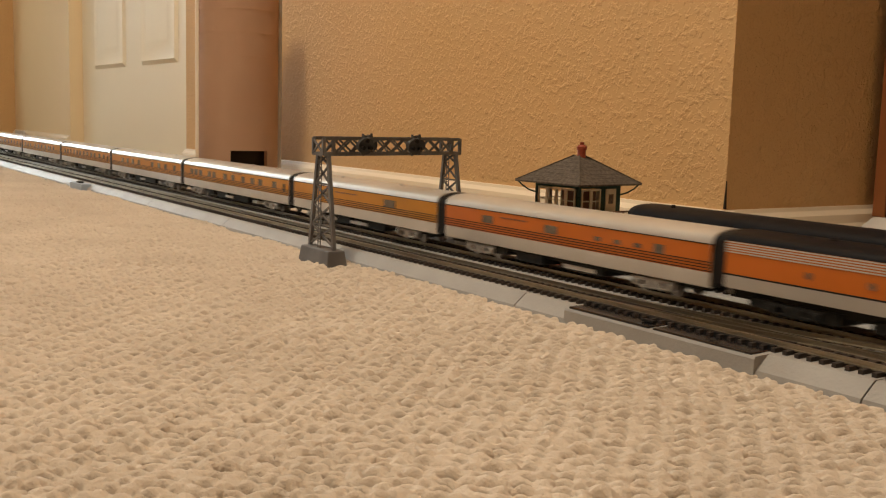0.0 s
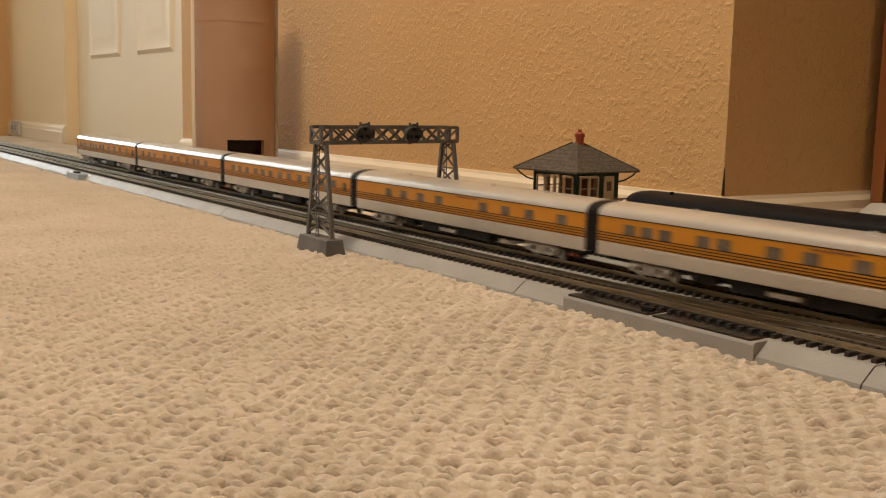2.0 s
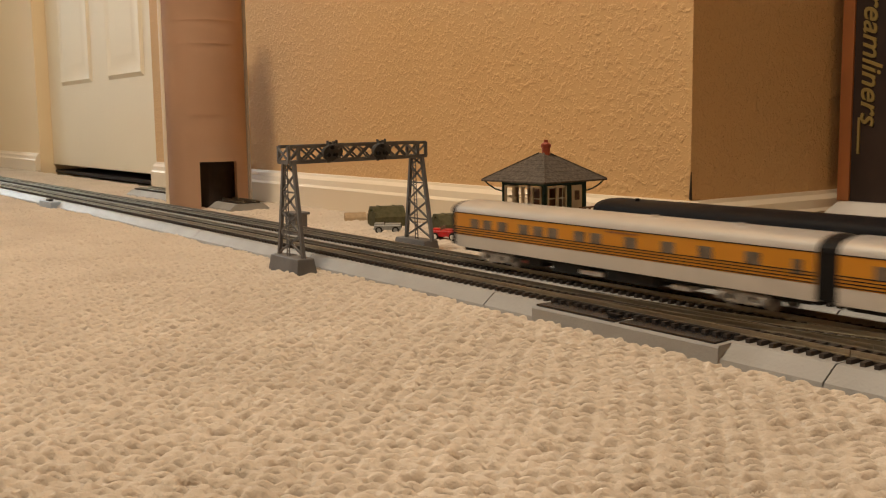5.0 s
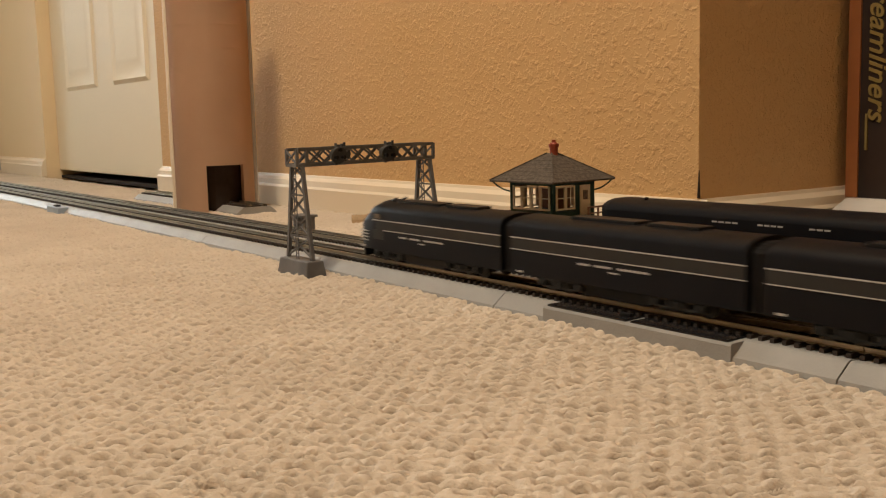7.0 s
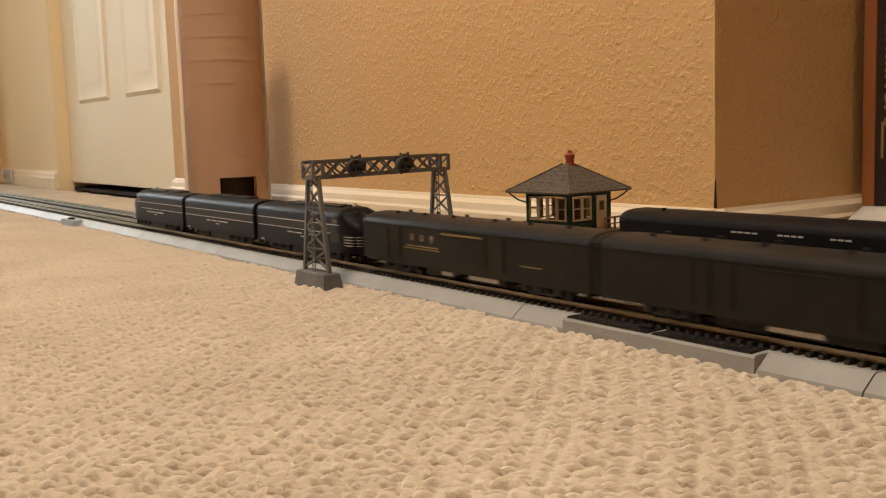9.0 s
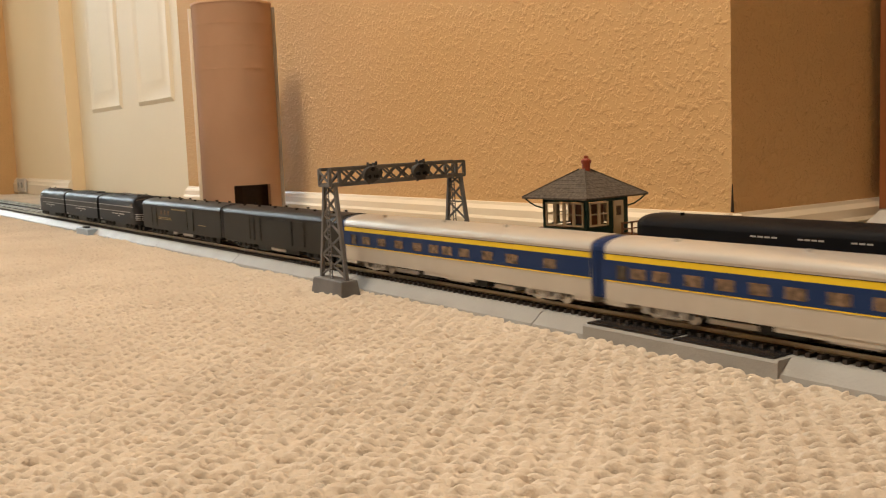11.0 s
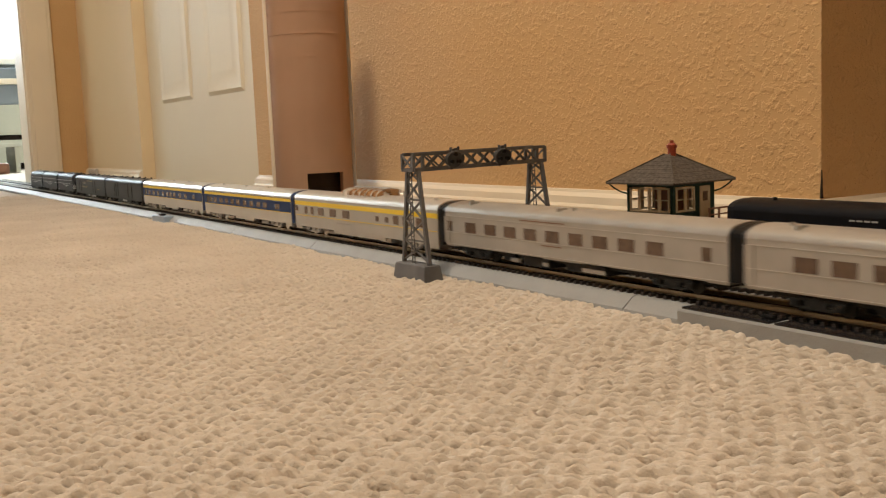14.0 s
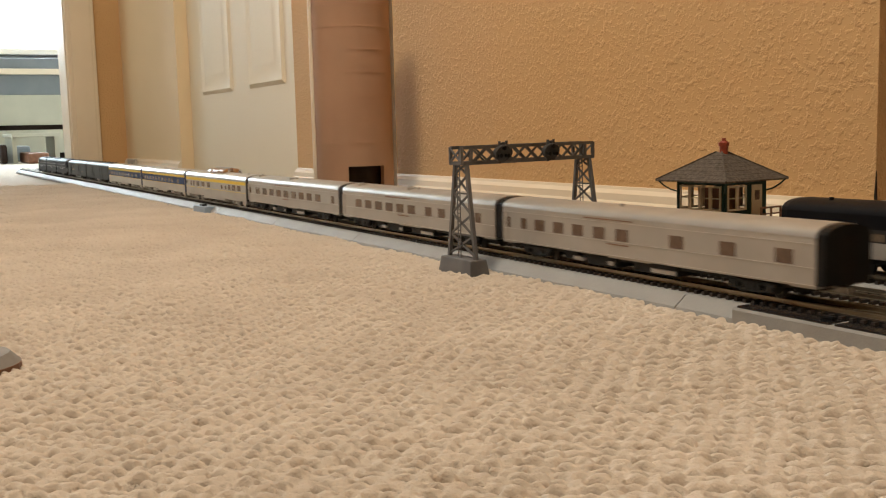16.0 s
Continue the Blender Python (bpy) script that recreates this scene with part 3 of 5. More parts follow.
# ---- signal bridge ----
bridge = thing("signal_bridge", "grey lattice signal bridge standing over two tracks", "signal bridge")
BX0, BX1 = -0.6955, -0.6795
for yc, sx in ((0.346, 0.0), (0.480, -0.018)):
    bm = B()
    x0, x1 = -0.711 + sx * 1.9, -0.663 + sx * 1.9
    vs = []
    for z, o in ((-0.002, 0.0), (0.0105, 0.0018)):
        vs.append([bm.verts.new(c) for c in ((x0 + o, yc - 0.0085 + o, z), (x1 - o, yc - 0.0085 + o, z), (x1 - o, yc + 0.0085 - o, z), (x0 + o, yc + 0.0085 - o, z))])
    for i in range(4):
        bm.faces.new((vs[0][i], vs[0][(i + 1) % 4], vs[1][(i + 1) % 4], vs[1][i]))
    bm.faces.new(vs[1])
    bm.faces.new(vs[0][::-1])
    bmesh.ops.bevel(bm, geom=bm.edges[:], offset=0.0005, segments=1, affect="EDGES")
    part("footing", bm, M_BRIDGE, bridge)
    # tower: two leaning posts each side, cross braces
    tx = sx * 1.75
    b0, b1, t0, t1 = -0.7075 + sx * 1.6, -0.6685 + sx * 1.6, BX0 + tx, BX1 + tx
    for dy in (0.0,):
        for xb, xt in ((b0, t0), (b1, t1)):
            bm = B()
            beam(bm, (xb, yc + dy, 0.0100), (xt, yc + dy * 0.9, 0.0800), 0.0026, 0.0030)
            part("post", bm, M_BRIDGE, bridge)
        zs = [0.012, 0.0275, 0.043, 0.058, 0.072, 0.080]
        for k in range(5):
            qa, qb = (zs[k] - 0.01) / 0.07, (zs[k + 1] - 0.01) / 0.07
            la, ra = b0 + (t0 - b0) * qa, b1 + (t1 - b1) * qa
            lb, rb = b0 + (t0 - b0) * qb, b1 + (t1 - b1) * qb
            bm = B()
            beam(bm, (la, yc + dy, zs[k]), (rb, yc + dy, zs[k + 1]), 0.0013)
            beam(bm, (ra, yc + dy, zs[k]), (lb, yc + dy, zs[k + 1]), 0.0013)
            if k in (1, 3):
                beam(bm, (la, yc + dy, zs[k]), (ra, yc + dy, zs[k]), 0.0012)
            part("cross_brace", bm, M_BRIDGE, bridge)
    # ladder up the middle of the tower
    bm = B()
    mb, mt = (b0 + b1) / 2, (t0 + t1) / 2
    for o in (-0.0019, 0.0019):
        beam(bm, (mb + o, yc - 0.0024, 0.010), (mt + o, yc - 0.0024, 0.080), 0.0006)
    for k in range(22):
        q = (k + 0.5) / 22
        c = mb + (mt - mb) * q
        beam(bm, (c - 0.0019, yc - 0.0024, 0.010 + 0.07 * q), (c + 0.0019, yc - 0.0024, 0.010 + 0.07 * q), 0.0006)
    part("ladder", bm, M_BRIDGE, bridge)
    bm = B()
    box(bm, t0 - 0.001, t1 + 0.001, yc - 0.0048, yc + 0.0048, 0.0790, 0.0815)
    for xx in (t0, t1):
        for dy in (-0.004, 0.004):
            beam(bm, (xx, yc + dy, 0.080), (xx, yc + dy, 0.092), 0.0022)
    beam(bm, (t0, yc - 0.0045, 0.081), (t1, yc - 0.0045, 0.091), 0.0012)
    beam(bm, (t1, yc - 0.0045, 0.081), (t0, yc - 0.0045, 0.091), 0.0012)
    beam(bm, (t0, yc + 0.0045, 0.081), (t1, yc + 0.0045, 0.091), 0.0012)
    part("head_frame", bm, M_BRIDGE, bridge)


def bx(x, y):
    return x - 0.0315 * (y - 0.346) / 0.134


for xx in (BX0, BX1):
    for zz in (0.0800, 0.0915):
        bm = B()
        beam(bm, (bx(xx, 0.342), 0.342, zz), (bx(xx, 0.484), 0.484, zz), 0.0024, 0.0024)
        part("chord", bm, M_BRIDGE, bridge)
    n = 9
    for k in range(n):
        ya, yb = 0.351 + k * 0.124 / n, 0.351 + (k + 1) * 0.124 / n
        bm = B()
        beam(bm, (bx(xx, ya), ya, 0.0805), (bx(xx, yb), yb, 0.0910), 0.0012)
        beam(bm, (bx(xx, ya), ya, 0.0910), (bx(xx, yb), yb, 0.0805), 0.0012)
        part("cross_brace", bm, M_BRIDGE, bridge)
for k in range(7):
    yy = 0.356 + k * 0.019
    bm = B()
    beam(bm, (bx(BX0, yy), yy, 0.0915), (bx(BX1, yy), yy, 0.0915), 0.0012)
    part("tie_bar", bm, M_BRIDGE, bridge)
for xs, yy, s in ((BX1 + 0.004, 0.374, 1), (BX1 + 0.002, 0.4185, 1), (BX0 - 0.004, 0.3915, -1), (BX0 - 0.006, 0.4365, -1)):
    head = part("signal_head", cyl(B(), (xs, yy, 0.0868), (xs + s * 0.0022, yy, 0.0862), 0.0064, 0.0064, 20), M_SIGNAL, bridge, "round black signal target", True)
    bm = B()
    cyl(bm, (xs - s * 0.005, yy, 0.0868), (xs, yy, 0.0868), 0.0045, 0.0045, 12)
    beam(bm, (xs - s * 0.003, yy, 0.0790), (xs - s * 0.003, yy, 0.0955), 0.0014)
    box(bm, xs - 0.0015, xs + 0.0015, yy - 0.0012, yy + 0.0012, 0.0920, 0.0945)
    part("signal_case", bm, M_SIGNAL, head)
    for a in range(3):
        q = radians(90 + 120 * a)
        bm = B()
        c = (yy + 0.0036 * math.cos(q), 0.0868 + 0.0036 * math.sin(q))
        cyl(bm, (xs + s * 0.0020, *c), (xs + s * 0.0046, *c), 0.0015, 0.0015, 10)
        part("lens_hood", bm, M_BLACK, head)

relay = thing("relay_cabinet", "small grey relay cabinet beside the far track", "cabinet")
bm = B()
box(bm, -0.944, -0.922, 0.468, 0.482, -0.002, 0.017, 0.0008)
part("cabinet_body", bm, M_BRIDGE, relay)
bm = B()
box(bm, -0.9465, -0.9195, 0.466, 0.484, 0.017, 0.0195, 0.0006)
part("cabinet_top", bm, M_BRIDGE, relay)

# ---- interlocking tower ----
TOWER = pose(-0.594, 0.5125, 0, 0, 0, 5)
tower = thing("railway_signal_tower", "model signal tower, red brick below, dark green and cream windows above", "model building", TOWER)
h, e = 0.0225, 0.0335
bm = B()
box(bm, -0.0200, 0.0205, -0.0205, 0.0205, -0.002, 0.0325)
part("brick_base", bm, M_BRICK, tower)
bm = B()
box(bm, -0.0300, -0.0200, -0.0200, 0.0200, -0.002, 0.0405, 0.0004)
part("brick_stair_wall", bm, M_BRICK, tower)
# brick courses on the two visible faces
for k in range(13):
    z = 0.0008 + k * 0.00245
    bm = B()
    for i in range(8):
        o = (k % 2) * 0.0025
        a = -0.0200 + i * 0.0051 + o
        b = min(a + 0.0047, 0.0203)
        if b - a > 0.0006:
            box(bm, a, b, -0.0209, -0.0204, z, z + 0.0020)
            box(bm, 0.0204, 0.0209, a, b, z, z + 0.0020)
    tagged(part("brick_course", bm, M_BRICK, tower), kind="stuff")
bm = B()
box(bm, -h, h, -h, h, 0.0315, 0.0415, 0.0004)
part("green_skirt", bm, M_GREEN, tower)
# brown blocks added to block the bright view through the windows
bm = B()
box(bm, -0.0190, 0.0020, 0.0040, 0.0180, 0.0415, 0.0565)
box(bm, 0.0060, 0.0120, -0.0060, 0.0040, 0.0415, 0.0500)
part("interior_dark_block", bm, M_BROWN, tower)
# corner posts and top beam
for sx in (-1, 1):
    for sy in (-1, 1):
        bm = B()
        box(bm, sx * h - sx * 0.0026, sx * h, sy * h - sy * 0.0026, sy * h, 0.0415, 0.0628)
        part("corner_post", bm, M_GREEN, tower)
bm = B()
box(bm, -h, h, -h, h, 0.0605, 0.0632, 0.0002)
part("top_beam", bm, M_GREEN, tower)


def sash(x0, x1, z0, z1, face, panes, parent):
    """A cream window frame with double-hung panes, on the front (-y), right (+x), back or left face."""
    def put(bm, a0, a1, d0, d1, za, zb):
        if face == "front":
            box(bm, a0, a1, -h - d1, -h - d0, za, zb)
        elif face == "right":
            box(bm, h + d0, h + d1, a0, a1, za, zb)
        elif face == "back":
            box(bm, a0, a1, h + d0, h + d1, za, zb)
        else:
            box(bm, -h - d1, -h - d0, a0, a1, za, zb)
    n = panes
    w = (x1 - x0) / n
    win = part("window", (lambda b: (put(b, x0, x1, -0.0006, 0.0004, z0, z0 + 0.0013), put(b, x0, x1, -0.0006, 0.0004, z1 - 0.0012, z1), b)[2])(B()), M_CREAM, parent)
    for k in range(n + 1):
        bm = B()
        c = x0 + k * w
        put(bm, max(x0, c - 0.0014), min(x1, c + 0.0014), -0.0006, 0.0004, z0 + 0.0013, z1 - 0.0012)
        part("mullion", bm, M_CREAM, win)
    for k in range(n):
        bm = B()
        zm = (z0 + z1) / 2
        put(bm, x0 + k * w + 0.0011, x0 + (k + 1) * w - 0.0011, -0.0005, 0.0, zm - 0.0004, zm + 0.0004)
        part("glazing_bar", bm, M_CREAM, win)


sash(-0.0193, 0.0193, 0.0423, 0.0600, "front", 4, tower)
sash(-0.0193, 0.0008, 0.0423, 0.0600, "right", 2, tower)
sash(-0.0193, 0.0193, 0.0423, 0.0600, "back", 4, tower)
sash(-0.0193, 0.0193, 0.0423, 0.0600, "left", 3, tower)
bm = B()
box(bm, h - 0.0015, h, 0.0008, h - 0.0026, 0.0415, 0.0605)
part("side_boarding", bm, M_GREEN, tower)
bm = B()
box(bm, h, h + 0.0007, 0.0060, 0.0170, 0.0350, 0.0600)
tdoor = part("door", bm, M_CREAM, tower, "cream door with a small window")
bm = B()
box(bm, h + 0.0006, h + 0.0010, 0.0090, 0.0140, 0.0490, 0.0560)
part("door_window", bm, M_WARMGLASS, tdoor)
bm = B()
box(bm, h, h + 0.0125, 0.0020, 0.0240, 0.0335, 0.0350)
part("landing", bm, M_BROWN, tower)
bm = B()
for yy in (0.0025, 0.0130, 0.0235):
    beam(bm, (h + 0.012, yy, 0.034), (h + 0.012, yy, 0.0445), 0.0012)
beam(bm, (h + 0.012, 0.002, 0.0440), (h + 0.012, 0.024, 0.0440), 0.0012)
beam(bm, (h + 0.012, 0.002, 0.0395), (h + 0.012, 0.024, 0.0395), 0.0010)
beam(bm, (h + 0.012, 0.0235, 0.034), (h + 0.012, 0.0235, 0.0), 0.0014)
beam(bm, (h + 0.012, 0.0025, 0.034), (h + 0.012, 0.0025, 0.0), 0.0014)
part("railing", bm, M_BROWN, tower)
for c, zt in ((-0.0085, 0.0265), (0.0085, 0.0265)):
    for face in (0, 1):
        bm = B()
        for a0, a1, za, zb in ((-0.0036, -0.0029, 0.0085, zt - 0.002), (0.0029, 0.0036, 0.0085, zt - 0.002), (-0.0003, 0.0003, 0.0085, zt - 0.001), (-0.0036, 0.0036, 0.0080, 0.0088), (-0.0036, 0.0036, 0.0140, 0.0146), (-0.0036, 0.0036, 0.0195, 0.0201), (-0.0032, 0.0032, zt - 0.0024, zt - 0.0016), (-0.0022, 0.0022, zt - 0.0016, zt - 0.0008)):
            if face == 0:
                box(bm, c + a0, c + a1, -0.0216, -0.0206, za, zb)
            else:
                box(bm, 0.0206, 0.0216, c + a0, c + a1, za, zb)
        aw = part("arched_window", bm, M_WHITE, tower, "white arched window frame")
        bm = B()
        if face == 0:
            box(bm, c - 0.0033, c + 0.0033, -0.0211, -0.0200, 0.0085, zt - 0.0012)
        else:
            box(bm, 0.0200, 0.0211, c - 0.0033, c + 0.0033, 0.0085, zt - 0.0012)
        part("pane", bm, M_GLASS, aw)
bm = B()
low = [bm.verts.new((sx * e, sy * e, 0.0630)) for sx, sy in ((-1, -1), (1, -1), (1, 1), (-1, 1))]
up = [bm.verts.new((sx * e, sy * e, 0.0642)) for sx, sy in ((-1, -1), (1, -1), (1, 1), (-1, 1))]
top = [bm.verts.new((sx * 0.0025, sy * 0.0025, 0.0838)) for sx, sy in ((-1, -1), (1, -1), (1, 1), (-1, 1))]
for i in range(4):
    j = (i + 1) % 4
    bm.faces.new((low[i], low[j], up[j], up[i]))
    bm.faces.new((up[i], up[j], top[j], top[i]))
bm.faces.new(top)
bm.faces.new(low[::-1])
part("hip_roof", bm, M_ROOF, tower, "grey shingled hip roof")
for sx, sy in ((-1, -1), (1, -1), (1, 1), (-1, 1)):
    bm = B()
    beam(bm, (sx * e, sy * e, 0.0642), (sx * 0.0025, sy * 0.0025, 0.0840), 0.0011)
    part("hip_ridge", bm, M_ROOF, tower)
    bm = B()
    pts = [(h, 0.0555), (h + 0.0035, 0.0570), (h + 0.0068, 0.0600), (h + 0.0092, 0.0632)]
    for (a, za), (b, zb) in zip(pts, pts[1:]):
        beam(bm, (sx * a, sy * a, za), (sx * b, sy * b, zb), 0.0011)
    part("eave_bracket", bm, M_GREEN, tower)
# courses of shingles
for k in range(7):
    q = (k + 0.5) / 7.5
    r = e + (0.0025 - e) * q
    z = 0.0642 + (0.0838 - 0.0642) * q
    bm = B()
    for a, b in (((-r, -r), (r, -r)), ((r, -r), (r, r)), ((r, r), (-r, r)), ((-r, r), (-r, -r))):
        beam(bm, (*a, z), (*b, z), 0.00022)
    part("shingle_course", bm, M_ROOF, tower)
bm = B()
cyl(bm, (0.0022, 0, 0.0800), (0.0022, 0, 0.0885), 0.0031, 0.0031, 14)
cyl(bm, (0.0022, 0, 0.0880), (0.0022, 0, 0.0905), 0.0038, 0.0040, 14)
cyl(bm, (0.0022, 0, 0.0905), (0.0022, 0, 0.0918), 0.0034, 0.0022, 14)
cyl(bm, (0.0022, 0, 0.0918), (0.0022, 0, 0.0938), 0.0016, 0.0016, 10)
part("chimney", bm, M_CHIM, tower, "red brick chimney pot", True)

# ---- card silo with a tunnel through its foot ----
silo = thing("card_silo", "tall brown card silo with ring seams and tunnel at foot", "silo")
SC, SR, SH = Vector((-1.300, 0.533, 0)), 0.0515, 0.295
seg = 64
lo, hi = radians(-31), radians(20)
bm = B()
zs = [-0.003, 0.060, 0.0905, 0.121, 0.151, 0.181, 0.2105, 0.24, 0.268, SH]
grid = [[bm.verts.new((SC.x + SR * math.cos(2 * math.pi * i / seg), SC.y + SR * math.sin(2 * math.pi * i / seg), z)) for i in range(seg)] for z in zs]
for k in range(len(zs) - 1):
    for i in range(seg):
        a = (2 * math.pi * (i + 0.5) / seg + math.pi) % (2 * math.pi) - math.pi
        if k == 0 and (lo < a < hi or abs(abs(a) - math.pi) < radians(28)):
            continue
        bm.faces.new((grid[k][i], grid[k][(i + 1) % seg], grid[k + 1][(i + 1) % seg], grid[k + 1][i]))
bm.faces.new(grid[-1])
bmesh.ops.solidify(bm, geom=bm.faces[:], thickness=0.0015)
part("tube", bm, M_KRAFT, silo, smooth=True)
for z in zs[2:-1]:
    bm = B()
    for i in range(seg):
        p = [(SC.x + (SR + 0.0004) * math.cos(2 * math.pi * j / seg), SC.y + (SR + 0.0004) * math.sin(2 * math.pi * j / seg), z) for j in (i, i + 1)]
        beam(bm, *p, 0.0006)
    part("ring_seam", bm, M_KRAFT, silo)
bm = B()
for i in range(seg):
    p = [(SC.x + (SR - 0.0005) * math.cos(2 * math.pi * j / seg), SC.y + (SR - 0.0005) * math.sin(2 * math.pi * j / seg), SH) for j in (i, i + 1)]
    beam(bm, *p, 0.0025)
part("rim", bm, M_KRAFT, silo)
# added uprights: grey for the shadow strip, pale for the lit left edge
for ang, mat in ((66, M_GREYSTRIP), (-112, M_TRIM)):
    bm = B()
    c = SC + Vector((math.cos(radians(ang)), math.sin(radians(ang)), 0)) * (SR + 0.001)
    cyl(bm, (c.x, c.y, 0.0), (c.x, c.y, SH - 0.004), 0.0036, 0.0036, 14)
    part("edge_tone_strip", bm, mat, silo, "", True)
# solid dark core, stands for the shade inside the tunnel
bm = B()
cyl(bm, (SC.x, SC.y, -0.002), (SC.x, SC.y, 0.085), 0.034, 0.034, 32)
part("tunnel_dark_core", bm, M_DARK, silo)

# ---- camp by the wall: tents and jeeps ----


def tent(m, w, l, hh, mat, label, frame_mat):
    t = thing("army_tent", label, "tent", m, "tents by the wall")
    bm = B()
    prof = [(-w, 0), (-w * 0.93, hh * 0.50), (-w * 0.45, hh * 0.97), (0, hh), (w * 0.45, hh * 0.97), (w * 0.93, hh * 0.50), (w, 0), (w * 0.86, 0), (w * 0.80, hh * 0.46), (0, hh * 0.92), (-w * 0.80, hh * 0.46), (-w * 0.86, 0)]
    prism(bm, prof, -l, l)
    part("canvas", bm, mat, t)
    bm = B()
    box(bm, -l * 0.98, -l * 0.92, -w * 0.86, w * 0.86, 0, hh * 0.75)
    part("end_flap", bm, mat, t)
    for s in (-0.5, 0.5):
        bm = B()
        box(bm, l * s - 0.0011, l * s + 0.0011, -w * 0.4, w * 0.4, hh * 0.955, hh * 1.01)
        part("roof_rib", bm, frame_mat, t)
    return t


tent(pose(-0.920, 0.575, -0.001, 0, 0, 72), 0.0175, 0.017, 0.0215, M_OLIVE, "olive canvas army tent with open front", M_OLIVE)
tent(pose(-0.818, 0.588, -0.001, 0, 0, 72), 0.0185, 0.018, 0.0195, M_OLIVE, "olive canvas army tent behind the red jeep", M_OLIVE)
tent(pose(-0.990, 0.577, -0.001, 0, 0, 62), 0.010, 0.012, 0.0095, M_TAN, "small tan pup tent on the carpet", M_TAN)
tent(pose(-0.966, 0.592, -0.001, 0, 0, 62), 0.010, 0.012, 0.0095, M_TAN, "small tan pup tent on the carpet", M_TAN)


def jeep(m, paint, rim, top, label):
    j = thing("toy_jeep", label, "toy car", m, "toy jeeps")
    bm = B()
    prism(bm, [(-0.0075, 0.0042), (-0.0075, 0.0098), (-0.0070, 0.0104), (0.0070, 0.0104), (0.0075, 0.0098), (0.0075, 0.0042)], -0.0165, 0.0165)
    part("body", bm, paint, j)
    bm = B()
    box(bm, -0.0165, -0.004, -0.0056, 0.0056, 0.0100, 0.0126, 0.0012)
    part("bonnet", bm, paint, j)
    bm = B()
    box(bm, -0.0035, 0.0160, -0.0070, 0.0070, 0.0100, 0.0118, 0.0006)
    part("tub", bm, top, j)
    bm = B()
    box(bm, -0.0042, -0.0034, -0.0066, 0.0066, 0.0104, 0.0155)
    part("windscreen", bm, M_GLASSG, j)
    bm = B()
    box(bm, -0.0178, -0.0165, -0.0070, 0.0070, 0.0045, 0.0062, 0.0003)
    part("bumper", bm, paint, j)
    bm = B()
    box(bm, 0.0160, 0.0172, -0.0024, 0.0024, 0.0062, 0.0112, 0.0006)
    part("spare_wheel", bm, M_TYRE, j)
    for sx in (-0.0105, 0.0102):
        for sy in (-1, 1):
            w = part("wheel", cyl(B(), (sx, sy * 0.0064, 0.0040), (sx, sy * 0.0086, 0.0040), 0.0044, 0.0044, 18), M_TYRE, j, "", True)
            part("hub", cyl(B(), (sx, sy * 0.0084, 0.0040), (sx, sy * 0.0089, 0.0040), 0.0026, 0.0026, 14), rim, w)
            bm = B()
            box(bm, sx - 0.0058, sx + 0.0058, sy * 0.0060, sy * 0.0082, 0.0082, 0.0098, 0.0006)
            part("mudguard", bm, paint, j)
    return j


jeep(pose(-0.776, 0.5500, -0.0012, 0, 0, 33) @ Matrix.Scale(0.86, 4), M_RED, M_WHITE, M_RED, "small red toy jeep with white wheels parked on the carpet")
jeep(pose(-0.864, 0.5410, -0.0012, 0, 0, 52) @ Matrix.Scale(0.80, 4), M_CARGREY, M_CARGREY, M_CARGREY, "small weathered grey toy jeep beside the tent")

# ---- train box and card behind the parked coach ----
tbox = thing("train_set_box", "black train-set box with orange edge and gold script, standing upright", "box")
bm = B()
box(bm, -0.532, -0.15, 0.8120, 0.90, 0.034, 0.44)
part("box_face", bm, M_BOX, tbox)
bm = B()
box(bm, -0.5435, -0.532, 0.8100, 0.90, 0.034, 0.44, 0.0006)
part("box_edge", bm, M_BOXEDGE, tbox)
cu = bpy.data.curves.new("script", "FONT")
cu.body, cu.size, cu.extrude, cu.shear, cu.offset = "Streamliners", 0.026, 0.0006, 0.38, 0.0003
tmp = new("script_tmp", cu)
bpy.context.view_layer.update()
me = bpy.data.meshes.new_from_object(tmp.evaluated_get(bpy.context.evaluated_depsgraph_get()))
bpy.data.objects.remove(tmp)
me.materials.clear()
me.materials.append(M_GOLD)
txt = new("script_lettering", me)
txt.parent = tbox
script_end = max(w.co.x for w in me.vertices)
txt.matrix_local = Matrix(((0, 1, 0, -0.5235), (0, 0, -1, 0.8114), (-1, 0, 0, 0.099 + script_end), (0, 0, 0, 1)))
bm = B()
box(bm, -0.5262, -0.5240, 0.8106, 0.8122, 0.0756, 0.107)
part("underline", bm, M_GOLD, tbox)
card = thing("grey_card_sheet", "folded grey-white card lying on the carpet under the box", "card")
bm = B()
prism(bm, [(0.72, -0.002), (0.99, -0.002), (0.99, 0.034), (0.80, 0.034)], -0.536, -0.06)
part("fold", bm, M_PAPER, card)
bm = B()
vs = [bm.verts.new(c) for c in ((-0.50, 0.690, 0.000), (-0.20, 0.690, 0.0), (-0.20, 0.79, 0.036), (-0.46, 0.79, 0.036))]
bm.faces.new(vs)
bmesh.ops.solidify(bm, geom=bm.faces[:], thickness=0.0016)
part("flap", bm, M_PAPER, card)

